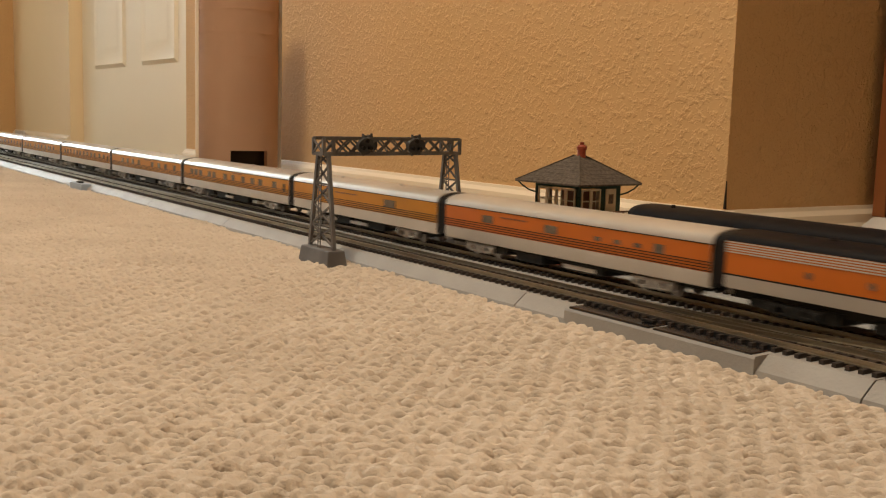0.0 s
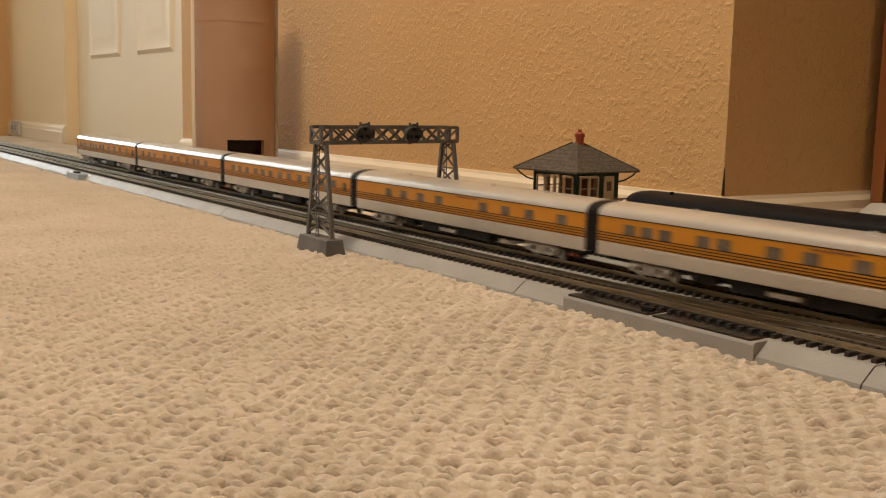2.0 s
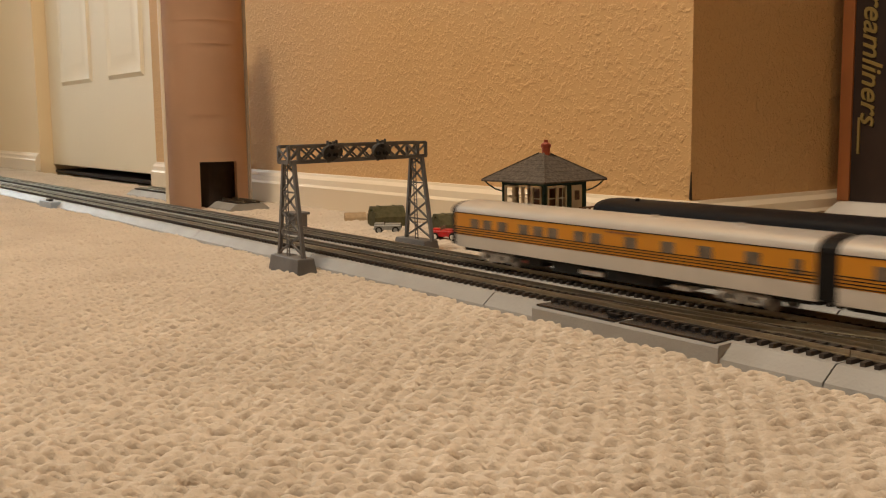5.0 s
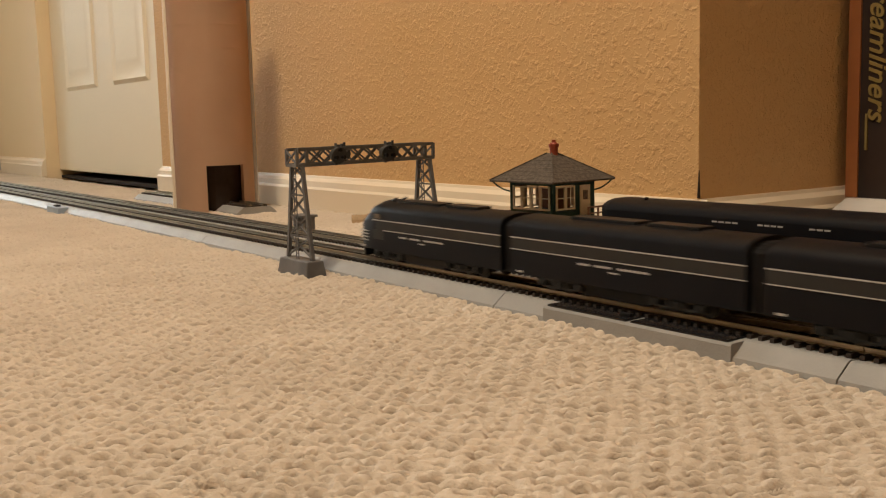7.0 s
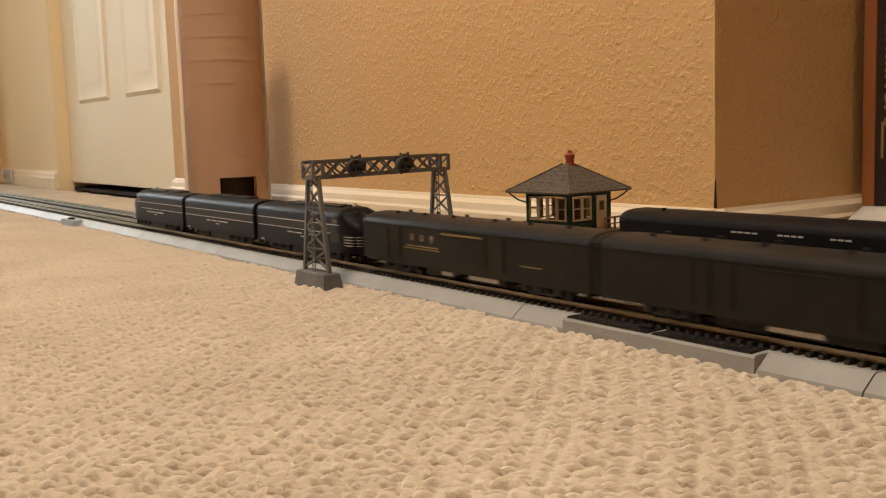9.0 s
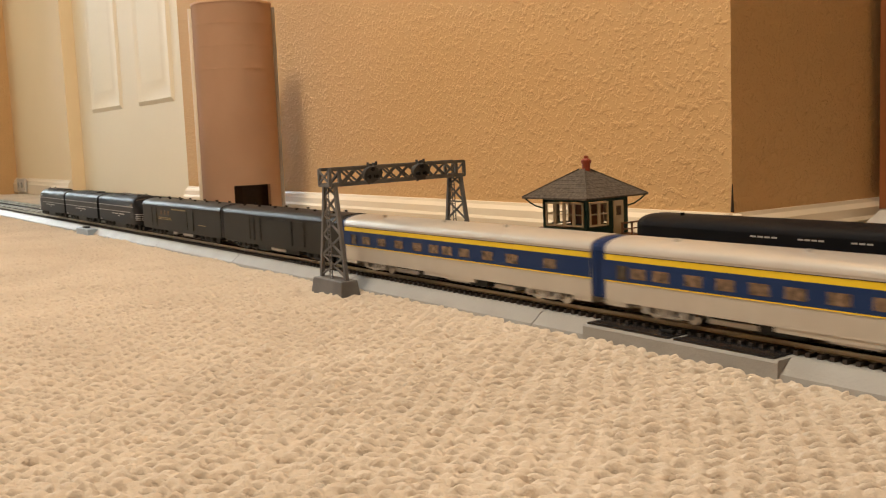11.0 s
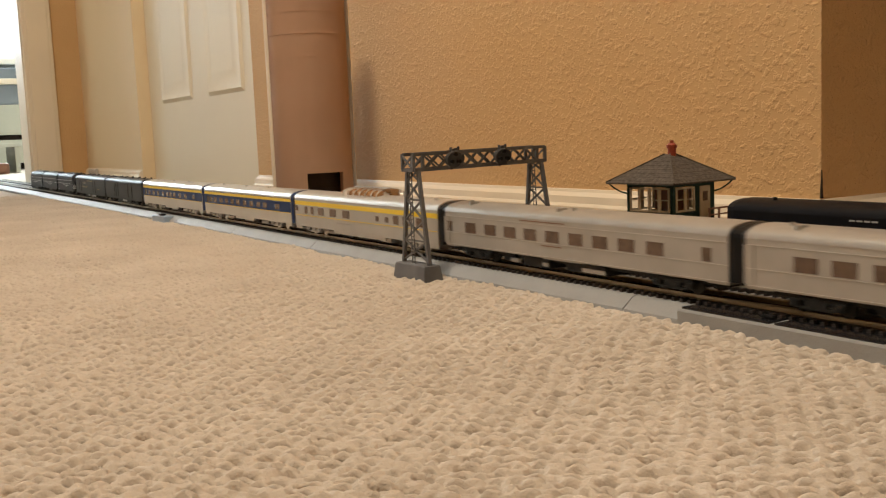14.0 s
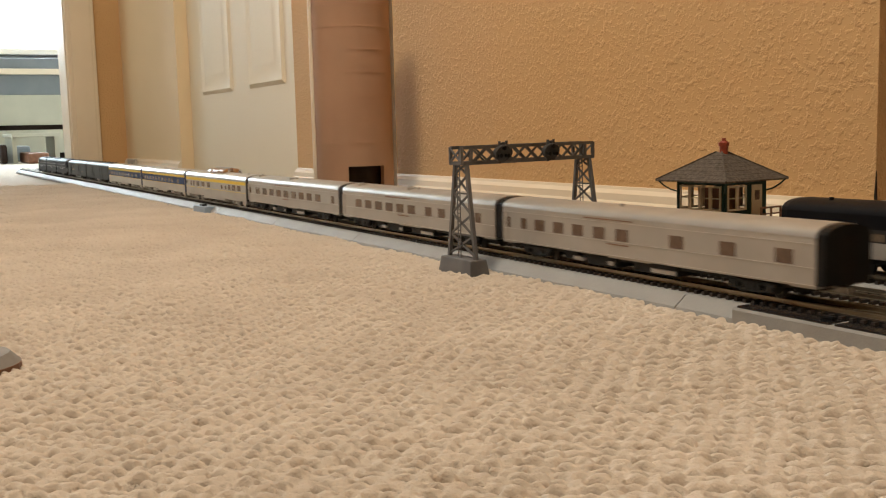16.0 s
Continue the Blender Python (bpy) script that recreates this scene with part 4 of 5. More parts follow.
# ---- toy at the open edge of the carpet ----
toy = thing("wooden_toy", "small brown wooden toy with a grey plate on the carpet", "toy")
bm = B()
cyl(bm, (-0.556, -0.002, 0.0012), (-0.556, -0.002, 0.006), 0.0262, 0.0215, 28)
part("plate", bm, M_FELT, toy)
bm = B()
cyl(bm, (-0.556, -0.002, -0.003), (-0.556, -0.002, 0.0012), 0.0265, 0.0265, 28)
part("foot", bm, M_BROWN, toy)
bm = B()
bmesh.ops.create_uvsphere(bm, u_segments=14, v_segments=10, radius=0.009, matrix=Matrix.Translation((-0.828, 0.0325, 0.0065)))
solid("wooden_ball", bm, M_BROWN, "small brown wooden ball on the carpet", "ball", smooth=True)


# ---- rolling stock; each car is built along x about its own middle ----
HW, ZB, ZS, ZT = 0.0173, 0.0200, 0.0472, 0.0540


def shell(w=HW, zb=ZB, zs=ZS, zt=ZT, n=10):
    p = [(-w, zb), (-w, zs)]
    for k in range(1, n):
        a = math.pi * k / n
        p.append((-w * math.cos(a), zs + (zt - zs) * math.sin(a) ** 0.8))
    return p + [(w, zs), (w, zb)]


def roof_profile(w=HW, zs=ZS, zt=ZT, n=12):
    p = [(-w - 0.0002, zs)]
    for k in range(1, n):
        a = math.pi * k / n
        p.append((-(w + 0.0002) * math.cos(a), zs + (zt - zs) * math.sin(a) ** 0.8))
    return p + [(w + 0.0002, zs)]


def truck(car, x, mat, n=2):
    """A two- or three-axle truck: bolster, side frames with journals and springs, wheels."""
    t = part("truck", box(box(B(), x - 0.004, x + 0.004, -0.0145, 0.0145, 0.0175, 0.0215), x - 0.003, x + 0.003, -0.0165, 0.0165, 0.0165, 0.0205), mat, car)
    half = 0.0165 if n == 2 else 0.0190
    for s in (-1, 1):
        bm = B()
        box(bm, x - half, x + half, s * 0.0134, s * 0.0162, 0.0192, 0.0212, 0.0004)
        box(bm, x - half * 0.62, x + half * 0.62, s * 0.0134, s * 0.0164, 0.0150, 0.0166, 0.0004)
        for q in (-0.5, 0.5):
            cx = x + q * half * 0.55
            cyl(bm, (cx, s * 0.0152, 0.0160), (cx, s * 0.0152, 0.0200), 0.0016, 0.0016, 8)
        for q in ((-1, 1) if n == 2 else (-1, 0, 1)):
            cx = x + q * half * 0.78
            box(bm, cx - 0.0030, cx + 0.0030, s * 0.0134, s * 0.0170, 0.0158, 0.0200, 0.0005)
            cyl(bm, (cx, s * 0.0150, 0.0178), (cx, s * 0.0178, 0.0178), 0.0018, 0.0015, 8)
        part("side_frame", bm, mat, t)
    for q in ((-1, 1) if n == 2 else (-1, 0, 1)):
        cx = x + q * half * 0.78
        bm = B()
        for s in (-1, 1):
            cyl(bm, (cx, s * 0.0074, 0.0172), (cx, s * 0.0098, 0.0172), 0.0050, 0.0050, 16)
        cyl(bm, (cx, -0.009, 0.0172), (cx, 0.009, 0.0172), 0.0012, 0.0012, 8)
        part("wheelset", bm, M_DARKWHEEL if mat is M_TRUCKB else M_STEEL, t)


def couplers(car, half):
    for s in (-1, 1):
        bm = B()
        box(bm, s * (half - 0.004), s * (half + 0.0040), -0.002, 0.002, 0.0185, 0.0215)
        part("coupler", bm, M_TRUCK, car)


def coach(label, length, side, roof, bands=(), wins=(), glass=M_GLASS, truck_mat=M_TRUCK, lines=(), letters=(), doors=(), flutes=None, vents=(), under=M_TRUCKB, bits=(), axles=2, name="passenger_coach", category="model railway coach", gap=M_BLACK, zb=ZB, zs=ZS, zt=ZT, skirt=None):
    car = thing(name, label, category)
    hl = length / 2
    bm = B()
    box(bm, -hl, hl, -HW, HW, zb, zs)
    part("body", bm, side, car)
    bm = B()
    prism(bm, roof_profile(HW, zs, zt), -hl, hl)
    part("roof", bm, roof, car, "", True)
    for s in (-1, 1):
        bm = B()
        prism(bm, roof_profile(HW * 0.965, zs - 0.0005, zt - 0.0006), s * hl, s * (hl + 0.0053)) if s > 0 else prism(bm, roof_profile(HW * 0.965, zs - 0.0005, zt - 0.0006), -hl - 0.0053, -hl)
        box(bm, s * hl, s * (hl + 0.0053), -HW * 0.965, HW * 0.965, zb + 0.001, zs - 0.0005)
        part("diaphragm", bm, gap, car)
    for z0, z1, mat in bands:
        bm = B()
        box(bm, -hl + 0.0001, hl - 0.0001, -HW - 0.00015, HW + 0.00015, z0, z1)
        part("band", bm, mat, car)
    for z0, z1, mat in lines:
        bm = B()
        box(bm, -hl + 0.0002, hl - 0.0002, -HW - 0.00032, HW + 0.00032, z0, z1)
        part("stripe", bm, mat, car)
    if skirt:
        # the side drops lower at the vestibules and between the trucks
        for x0, x1 in ((-hl, -hl + 0.016), (hl - 0.016, hl), (-skirt[0], skirt[0])):
            bm = B()
            box(bm, x0, x1, -HW + 0.0004, HW - 0.0004, skirt[1], zb)
            part("skirt", bm, side, car)
    if flutes:
        z0, z1, k = flutes
        bm = B()
        st = (z1 - z0) / k
        for i in range(k):
            box(bm, -hl + 0.0003, hl - 0.0003, -HW - 0.00030, HW + 0.00030, z0 + i * st, z0 + i * st + st * 0.55)
        tagged(part("fluting", bm, side, car), kind="stuff")
    for x, w, z0, z1 in wins:
        bm = B()
        box(bm, x - w / 2, x + w / 2, -HW - 0.00026, HW + 0.00026, z0, z1)
        part("window", bm, glass, car)
    for x, w, z0, z1, mat in doors:
        bm = B()
        box(bm, x - w / 2, x + w / 2, -HW - 0.0002, HW + 0.0002, z0, z1)
        for s in (-1, 1):
            for q in (-1, 1):
                box(bm, x + q * w / 2 - 0.0003, x + q * w / 2 + 0.0003, s * (HW + 0.0002), s * (HW + 0.0006), z0, z1)
        part("door", bm, mat, car)
    for x, w, z, hgt, mat in letters:
        n = max(1, int(w / 0.0042))
        for i in range(n):
            bm = B()
            a = x - w / 2 + i * w / n
            box(bm, a, a + w / n * 0.78, -HW - 0.0004, HW + 0.0004, z, z + hgt)
            part("lettering_bar", bm, mat, car)
    for x, y in vents:
        bm = B()
        zz = zs + (zt - zs) * (1 - (y / HW) ** 2) ** 0.4
        cyl(bm, (x, y, zz - 0.0012), (x, y, zz + 0.0016), 0.0016, 0.0013, 8)
        part("roof_vent", bm, M_BLACK if roof is M_BAGROOF else roof, car)
    bm = B()
    box(bm, -hl * 0.97, hl * 0.97, -0.013, 0.013, min(0.0195, zb - 0.001), zb)
    part("underframe", bm, under, car)
    for x, w, z0 in ((-0.03, 0.030, 0.0150), (0.022, 0.040, 0.0155), (-0.062, 0.014, 0.0165)):
        bm = B()
        box(bm, x - w / 2, x + w / 2, -0.0152, 0.0152, z0, 0.0215, 0.0006)
        part("equipment_box", bm, under, car)
    for x, w, z0, mat in bits:
        bm = B()
        box(bm, x - w / 2, x + w / 2, -0.0156, 0.0156, z0, z0 + 0.0028, 0.0005)
        part("air_tank", bm, mat, car)
    tx = hl - 0.043
    truck(car, -tx, truck_mat, axles)
    truck(car, tx, truck_mat, axles)
    couplers(car, hl + 0.003)
    return car


def spread(xs, w, z0, z1):
    return [(x, w, z0, z1) for x in xs]


# --- first train: silver and orange streamliner, far track, running to +x ---
V1 = 0.363
PIN = [(0.0310 + k * 0.0016, 0.0315 + k * 0.0016, M_BLACK) for k in range(4)]
OB = [(0.0305, 0.0460, M_ORANGE)]
EDGE = [(0.0455, 0.0460, M_BLACK)]
wz = (0.0362, 0.0424)
LOW = dict(zb=0.0222, zs=0.0461, zt=0.0536)
patterns = [
    [-0.122, -0.108, -0.092, -0.070, -0.056, -0.042, -0.018, -0.004, 0.024, 0.052, 0.078, 0.108],
    [-0.121, -0.0965, -0.0755, -0.038, -0.013, 0.0127, 0.041, 0.0645, 0.0775, 0.101],
    [-0.116, -0.098, -0.080, -0.058, -0.040, -0.022, 0.000, 0.020, 0.042, 0.062, 0.088, 0.110],
    [-0.0916, -0.0687, -0.0443, -0.019, 0.0368, 0.0626, 0.088, 0.121],
    [-0.118, -0.104, -0.090, -0.062, -0.048, -0.016, 0.006, 0.034, 0.058, 0.078, 0.112],
]
cars1 = []
edges = [-2.390, -2.090, -1.790, -1.497, -1.199, -0.898, -0.640, -0.374]
for k in range(5):
    a, b = edges[k], edges[k + 1]
    ln = b - a - 0.0116
    car = coach(
        "silver streamliner coach with orange window band and black pinstripes",
        ln, M_SILVER, M_SILVER, OB, spread(patterns[k], 0.0095, *wz), M_GLASSG, M_TRUCK, PIN + EDGE,
        [(0.018 if k != 1 else 0.03, 0.026, 0.0437, 0.0010, M_BROWN)], [(ln / 2 - 0.010, 0.0045, 0.0340, 0.0415, M_GLASSG)] if k % 2 == 0 else [],
        (0.0228, 0.0300, 7) if k in (3, 4) else None, [(-0.08, -0.004), (0.03, -0.004), (0.09, -0.004)] if k != 2 else [], M_TRUCKB, [(-0.01, 0.02, 0.0165, M_SILVER), (0.06, 0.012, 0.0165, M_SILVER)], **LOW)
    cars1.append((car, (a + b) / 2))
a, b = edges[5], edges[6]
car = coach("silver and orange streamliner baggage car with wide side doors", b - a - 0.0116, M_SILVER, M_SILVER, OB, [], M_GLASSG, M_TRUCK, PIN + EDGE,
            [(-0.02, 0.04, 0.0414, 0.0011, M_BROWN)], [(-0.055, 0.017, 0.0360, 0.0422, M_GLASSG), (0.054, 0.017, 0.0360, 0.0422, M_GLASSG)], None, [(-0.05, -0.004), (0.05, -0.004)], M_TRUCKB, [(0.0, 0.03, 0.0165, M_SILVER), (-0.05, 0.02, 0.0165, M_SILVER)], **LOW, name="baggage_car", category="model railway coach")
cars1.append((car, (a + b) / 2))
a, b = edges[6], edges[7]
car = coach("silver and deep orange streamliner baggage car with small square windows", b - a - 0.0116, M_SILVER, M_SILVER, [(0.0305, 0.0460, M_DEEPORANGE)],
            [(0.038, 0.006, 0.0374, 0.0400), (0.055, 0.006, 0.0374, 0.0400), (0.072, 0.006, 0.0374, 0.0400), (0.089, 0.008, 0.0360, 0.0415)], M_GLASSG, M_TRUCK, PIN + EDGE,
            [(-0.045, 0.03, 0.0418, 0.0010, M_BROWN)], [(-0.0745, 0.012, 0.0370, 0.0422, M_GLASSG), (-0.006, 0.012, 0.0370, 0.0422, M_GLASSG)], (0.0228, 0.0300, 7), [], M_TRUCKB, [(0.02, 0.03, 0.0165, M_SILVER)], **LOW, name="baggage_car", category="model railway coach")
cars1.append((car, (a + b) / 2))

# booster diesel at the head
car = coach("orange booster diesel unit with black roof, silver stripes and round portholes", 0.168, M_DEEPORANGE, M_LOCO, [], [], M_GLASSG, M_TRUCKB,
            [(0.0484 - k * 0.0013, 0.0490 - k * 0.0013, M_SILVER) for k in range(5)] + [(0.0312, 0.0321, M_BLACK), (0.0246, 0.0312, M_SILVERM)], [], [], None, [(-0.03, -0.003), (0.0, -0.003)], M_TRUCKB, [], zb=0.0246, zs=0.0492, zt=0.0545, name="diesel_booster", category="model locomotive")
for x in (-0.0323, 0.0018, 0.036):
    part("porthole", cyl(B(), (x, -HW - 0.0006, 0.0375), (x, HW + 0.0006, 0.0375), 0.0019, 0.0019, 16), M_GLASSG, car)
cars1.append((car, edges[7] + 0.088))

# --- second train: lightning-stripe diesels, baggage cars, streamliners, near track, running to -x ---
V2 = -0.283
gz = (0.0372, 0.0426)
cars2 = []


def loft(bm, sections):
    """Skin between outlines of equal count at rising x."""
    rings = [[bm.verts.new((x, y, z)) for y, z in prof] for x, prof in sections]
    n = len(rings[0])
    for a, b in zip(rings, rings[1:]):
        for i in range(n):
            bm.faces.new((a[i], a[(i + 1) % n], b[(i + 1) % n], b[i]))
    bm.faces.new(rings[0][::-1])
    bm.faces.new(rings[-1])
    bmesh.ops.recalc_face_normals(bm, faces=bm.faces)
    return bm


def cut_roof(x, w, zb, zs, zt, n=10):
    return x, shell(w, zb, zs, zt, n)


def diesel(label, length, cab, light=False):
    """A streamlined diesel; cab is -1 (nose towards -x), 1, or 0 for a booster."""
    car = thing("diesel_locomotive", label, "model locomotive")
    hl = length / 2
    bm = B()
    if cab:
        s = [cut_roof(-hl, 0.0070, 0.0205, 0.0300, 0.0345), cut_roof(-hl + 0.0015, 0.0110, 0.0205, 0.0340, 0.0400), cut_roof(-hl + 0.005, 0.0142, 0.0205, 0.0370, 0.0445), cut_roof(-hl + 0.011, 0.0160, 0.0205, 0.0390, 0.0475), cut_roof(-hl + 0.0165, 0.0168, 0.0205, 0.0400, 0.0490),
             cut_roof(-hl + 0.0215, 0.0172, 0.0205, 0.0455, 0.0535), cut_roof(-hl + 0.027, HW, 0.0205, ZS - 0.001, 0.0553), cut_roof(-hl + 0.034, HW, 0.0205, ZS, ZT), cut_roof(hl, HW, 0.0205, ZS, ZT)]
    else:
        s = [cut_roof(-hl, HW, 0.0205, ZS, ZT), cut_roof(hl, HW, 0.0205, ZS, ZT)]
    loft(bm, s)
    if cab > 0:
        for w in bm.verts:
            w.co.x = -w.co.x
        bmesh.ops.recalc_face_normals(bm, faces=bm.faces)
    part("body", bm, M_LOCO, car, "", True)
    f = -1 if cab <= 0 else 1
    xa, xb = (-hl + 0.028 if cab else -hl + 0.0004), hl - 0.0004

    def side(name, x0, x1, z0, z1, out, mat, lab=""):
        if f > 0:
            x0, x1 = -x1, -x0
        bm = B()
        box(bm, x0, x1, -HW - out, HW + out, z0, z1)
        return part(name, bm, mat, car, lab)
    side("grey_band", xa, xb, 0.0350, 0.0414, 0.00012, M_LOCOG)
    side("stripe", xa - (0.004 if cab else 0), xb, 0.0413, 0.0419, 0.00030, M_LETTER)
    side("stripe", xa + (0.010 if cab else 0), xb, 0.0345, 0.0350, 0.00030, M_LETTER)
    if cab:
        side("grey_band", xa - 0.0045, xa + 0.010, 0.0280, 0.0350, 0.00010, M_LOCOG)
        for k in range(4):
            z = 0.0262 + k * 0.0022
            bm = B()
            w = 0.0148 - 0.0006 * k
            q = f * (hl - 0.0055)
            box(bm, q - 0.011 if f > 0 else q, q if f > 0 else q + 0.011, -0.01735, 0.01735, z, z + 0.0006)
            box(bm, f * (hl - 0.001), f * (hl - 0.012), -0.0135, 0.0135, z, z + 0.0006)
            part("nose_stripe", bm, M_LETTER, car)
        for s2 in (-1, 1):
            bm = B()
            beam(bm, (f * (hl - 0.0205), s2 * 0.0020, 0.0515), (f * (hl - 0.0225), s2 * 0.0135, 0.0500), 0.0045, 0.0008)
            part("windscreen", bm, M_GLASSG, car)
            bm = B()
            box(bm, f * (hl - 0.026), f * (hl - 0.034), s2 * HW, s2 * (HW + 0.0004), 0.0428, 0.0460)
            part("cab_window", bm, M_GLASSG, car)
        bm = B()
        cyl(bm, (f * (hl - 0.017), 0, 0.0468), (f * (hl - 0.0085), 0, 0.0468), 0.0040, 0.0036, 16)
        hd = part("headlight_case", bm, M_LOCO, car, "", True)
        bm = B()
        cyl(bm, (f * (hl - 0.0087), 0, 0.0468), (f * (hl - 0.0072), 0, 0.0468), 0.0028, 0.0025, 16)
        part("headlight", bm, M_LAMP if light else M_GLASSG, hd)
        bm = B()
        box(bm, f * (hl - 0.004), f * (hl - 0.0015), -0.012, 0.012, 0.0138, 0.0190, 0.0006)
        part("pilot", bm, M_LOCO, car)
    for x, w in ((-0.030, 0.034), (0.020, 0.050)):
        bm = B()
        box(bm, f * x - w / 2, f * x + w / 2, -0.006, 0.006, ZT - 0.0012, ZT + 0.0014, 0.0006)
        part("roof_grille", bm, M_BLACK, car)
    if cab:
        for s2 in (-1, 1):
            bm = B()
            cyl(bm, (f * (hl - 0.026), s2 * 0.004, ZT - 0.001), (f * (hl - 0.036), s2 * 0.004, ZT + 0.0026), 0.0012, 0.0006, 8)
            part("horn", bm, M_BLACK, car)
    for x in [-0.0265 + 0.0032 * i for i in (0, 1, 2, 4, 5, 6, 7, 9.4, 10.4, 11.4, 12.4, 13.4, 14.4, 15.4)]:
        bm = B()
        box(bm, x, x + 0.0024, -HW - 0.0003, HW + 0.0003, 0.0309, 0.0320)
        part("lettering_bar", bm, M_LETTER, car)
    bm = B()
    box(bm, -hl + 0.006, -hl + 0.011, -HW - 0.0003, HW + 0.0003, 0.0215, 0.0226)
    part("lettering_bar", bm, M_LETTER, car)
    bm = B()
    box(bm, -0.003, 0.004, -HW - 0.0003, HW + 0.0003, 0.0286, 0.0293)
    part("lettering_bar", bm, M_LETTER, car)
    bm = B()
    box(bm, -0.024, 0.024, -0.0155, 0.0155, 0.0140, 0.0207, 0.001)
    part("fuel_tank", bm, M_BLACK, car)
    for s2 in (-1, 1):
        bm = B()
        x0 = s2 * hl if not (cab and s2 == f) else None
        if x0 is not None:
            prism(bm, shell(HW * 0.80, 0.0200, ZS - 0.003, ZT - 0.0022), min(x0, x0 + s2 * 0.0046), max(x0, x0 + s2 * 0.0046))
            part("diaphragm", bm, M_BLACK, car)
        else:
            bm.free()
    truck(car, -hl + 0.042, M_TRUCKB, 3)
    truck(car, hl - 0.042, M_TRUCKB, 3)
    couplers(car, hl + 0.002)
    return car


tail = -0.372
e2 = [-3.206, -3.026, -2.847, -2.657, -2.404, -2.156, -1.860, -1.566, -1.270, -0.972, -0.673, tail]
for k, (cab, lit) in enumerate(((-1, False), (0, False), (1, True))):
    a, b = e2[k], e2[k + 1]
    ln = b - a - (0.0095 if k < 2 else 0.0165)
    car = diesel(("black streamlined diesel with grey lightning band and white stripes, nose leading", "black booster diesel with grey lightning band and white stripes", "black streamlined diesel facing backwards with its headlight lit")[k], ln, cab, lit)
    cars2.append((car, (a + b) / 2 - (0.004 if k == 2 else 0.0015)))
BV = [(x, y) for x in (-0.095, -0.06, -0.025, 0.02, 0.055, 0.09) for y in (-0.005, 0.006)]
a, b = e2[3], e2[4]
car = coach("dark green-black mail and baggage car with gold lettering and small windows", b - a - 0.0116, M_BAGGAGE, M_BAGROOF, [], [(-0.058, 0.004, 0.0375, 0.0420), (-0.046, 0.004, 0.0375, 0.0420), (-0.034, 0.004, 0.0375, 0.0420)], M_WARMGLASS, M_TRUCKB, [(0.0466, 0.0472, M_BLACK)],
            [(0.000, 0.045, 0.0435, 0.0012, M_GOLD), (-0.046, 0.040, 0.0335, 0.0008, M_GOLD), (-0.046, 0.044, 0.0318, 0.0008, M_GOLD), (0.07, 0.02, 0.0300, 0.0008, M_GOLD)],
            [(-0.082, 0.016, 0.0240, 0.0450, M_BAGGAGE), (0.035, 0.018, 0.0240, 0.0450, M_BAGGAGE)], None, BV, M_TRUCKB, [(-0.02, 0.012, 0.0165, M_SILVERM), (0.02, 0.03, 0.0165, M_SILVERM)], 3, "baggage_car", "model railway coach")
cars2.append((car, (a + b) / 2))
a, b = e2[4], e2[5]
car = coach("dark green-black baggage car with two wide doors and roof vents", b - a - 0.0116, M_BAGGAGE, M_BAGROOF, [], [], M_GLASS, M_TRUCKB, [(0.0466, 0.0472, M_BLACK)], [(0.0, 0.04, 0.0440, 0.0010, M_BAGROOF)],
            [(-0.045, 0.024, 0.0240, 0.0450, M_BAGGAGE), (0.045, 0.024, 0.0240, 0.0450, M_BAGGAGE), (-0.0465, 0.0016, 0.0240, 0.0450, M_BLACK), (0.0335, 0.0016, 0.0240, 0.0450, M_BLACK)], None, BV, M_TRUCKB, [(0.0, 0.03, 0.0165, M_SILVERM)], 2, "baggage_car", "model railway coach")
cars2.append((car, (a + b) / 2))
BLUEB = [(0.0314, 0.0424, M_BLUE), (0.0424, 0.0456, M_YELLOW)]
bluew = [[-0.109, -0.086, -0.062, -0.037, -0.016, 0.0, 0.020, 0.0457, 0.071, 0.107], [-0.116, -0.100, -0.078, -0.058, -0.038, -0.018, 0.004, 0.026, 0.048, 0.068, 0.104]]
for k in range(2):
    a, b = e2[5 + k], e2[6 + k]
    car = coach("silver coach with dark blue window band and yellow stripes", b - a - 0.0116, M_PALE, M_SILVER, BLUEB, spread(bluew[k], 0.0115, 0.0335, 0.0392), M_WARMGLASS, M_TRUCK, [(0.0308, 0.0314, M_YELLOW), (0.0456, 0.0459, M_BLACK)],
                [], [(-0.128, 0.007, 0.0325, 0.0400, M_GLASS)], None, [(-0.10, -0.005), (-0.02, -0.005), (0.05, -0.005)], M_TRUCKB, [(-0.055, 0.03, 0.0160, M_SILVERM), (0.01, 0.026, 0.0160, M_SILVERM), (0.06, 0.02, 0.0160, M_SILVERM)], 2, gap=M_BLUE, skirt=(0.03, 0.0175))
    cars2.append((car, (a + b) / 2))
a, b = e2[7], e2[8]
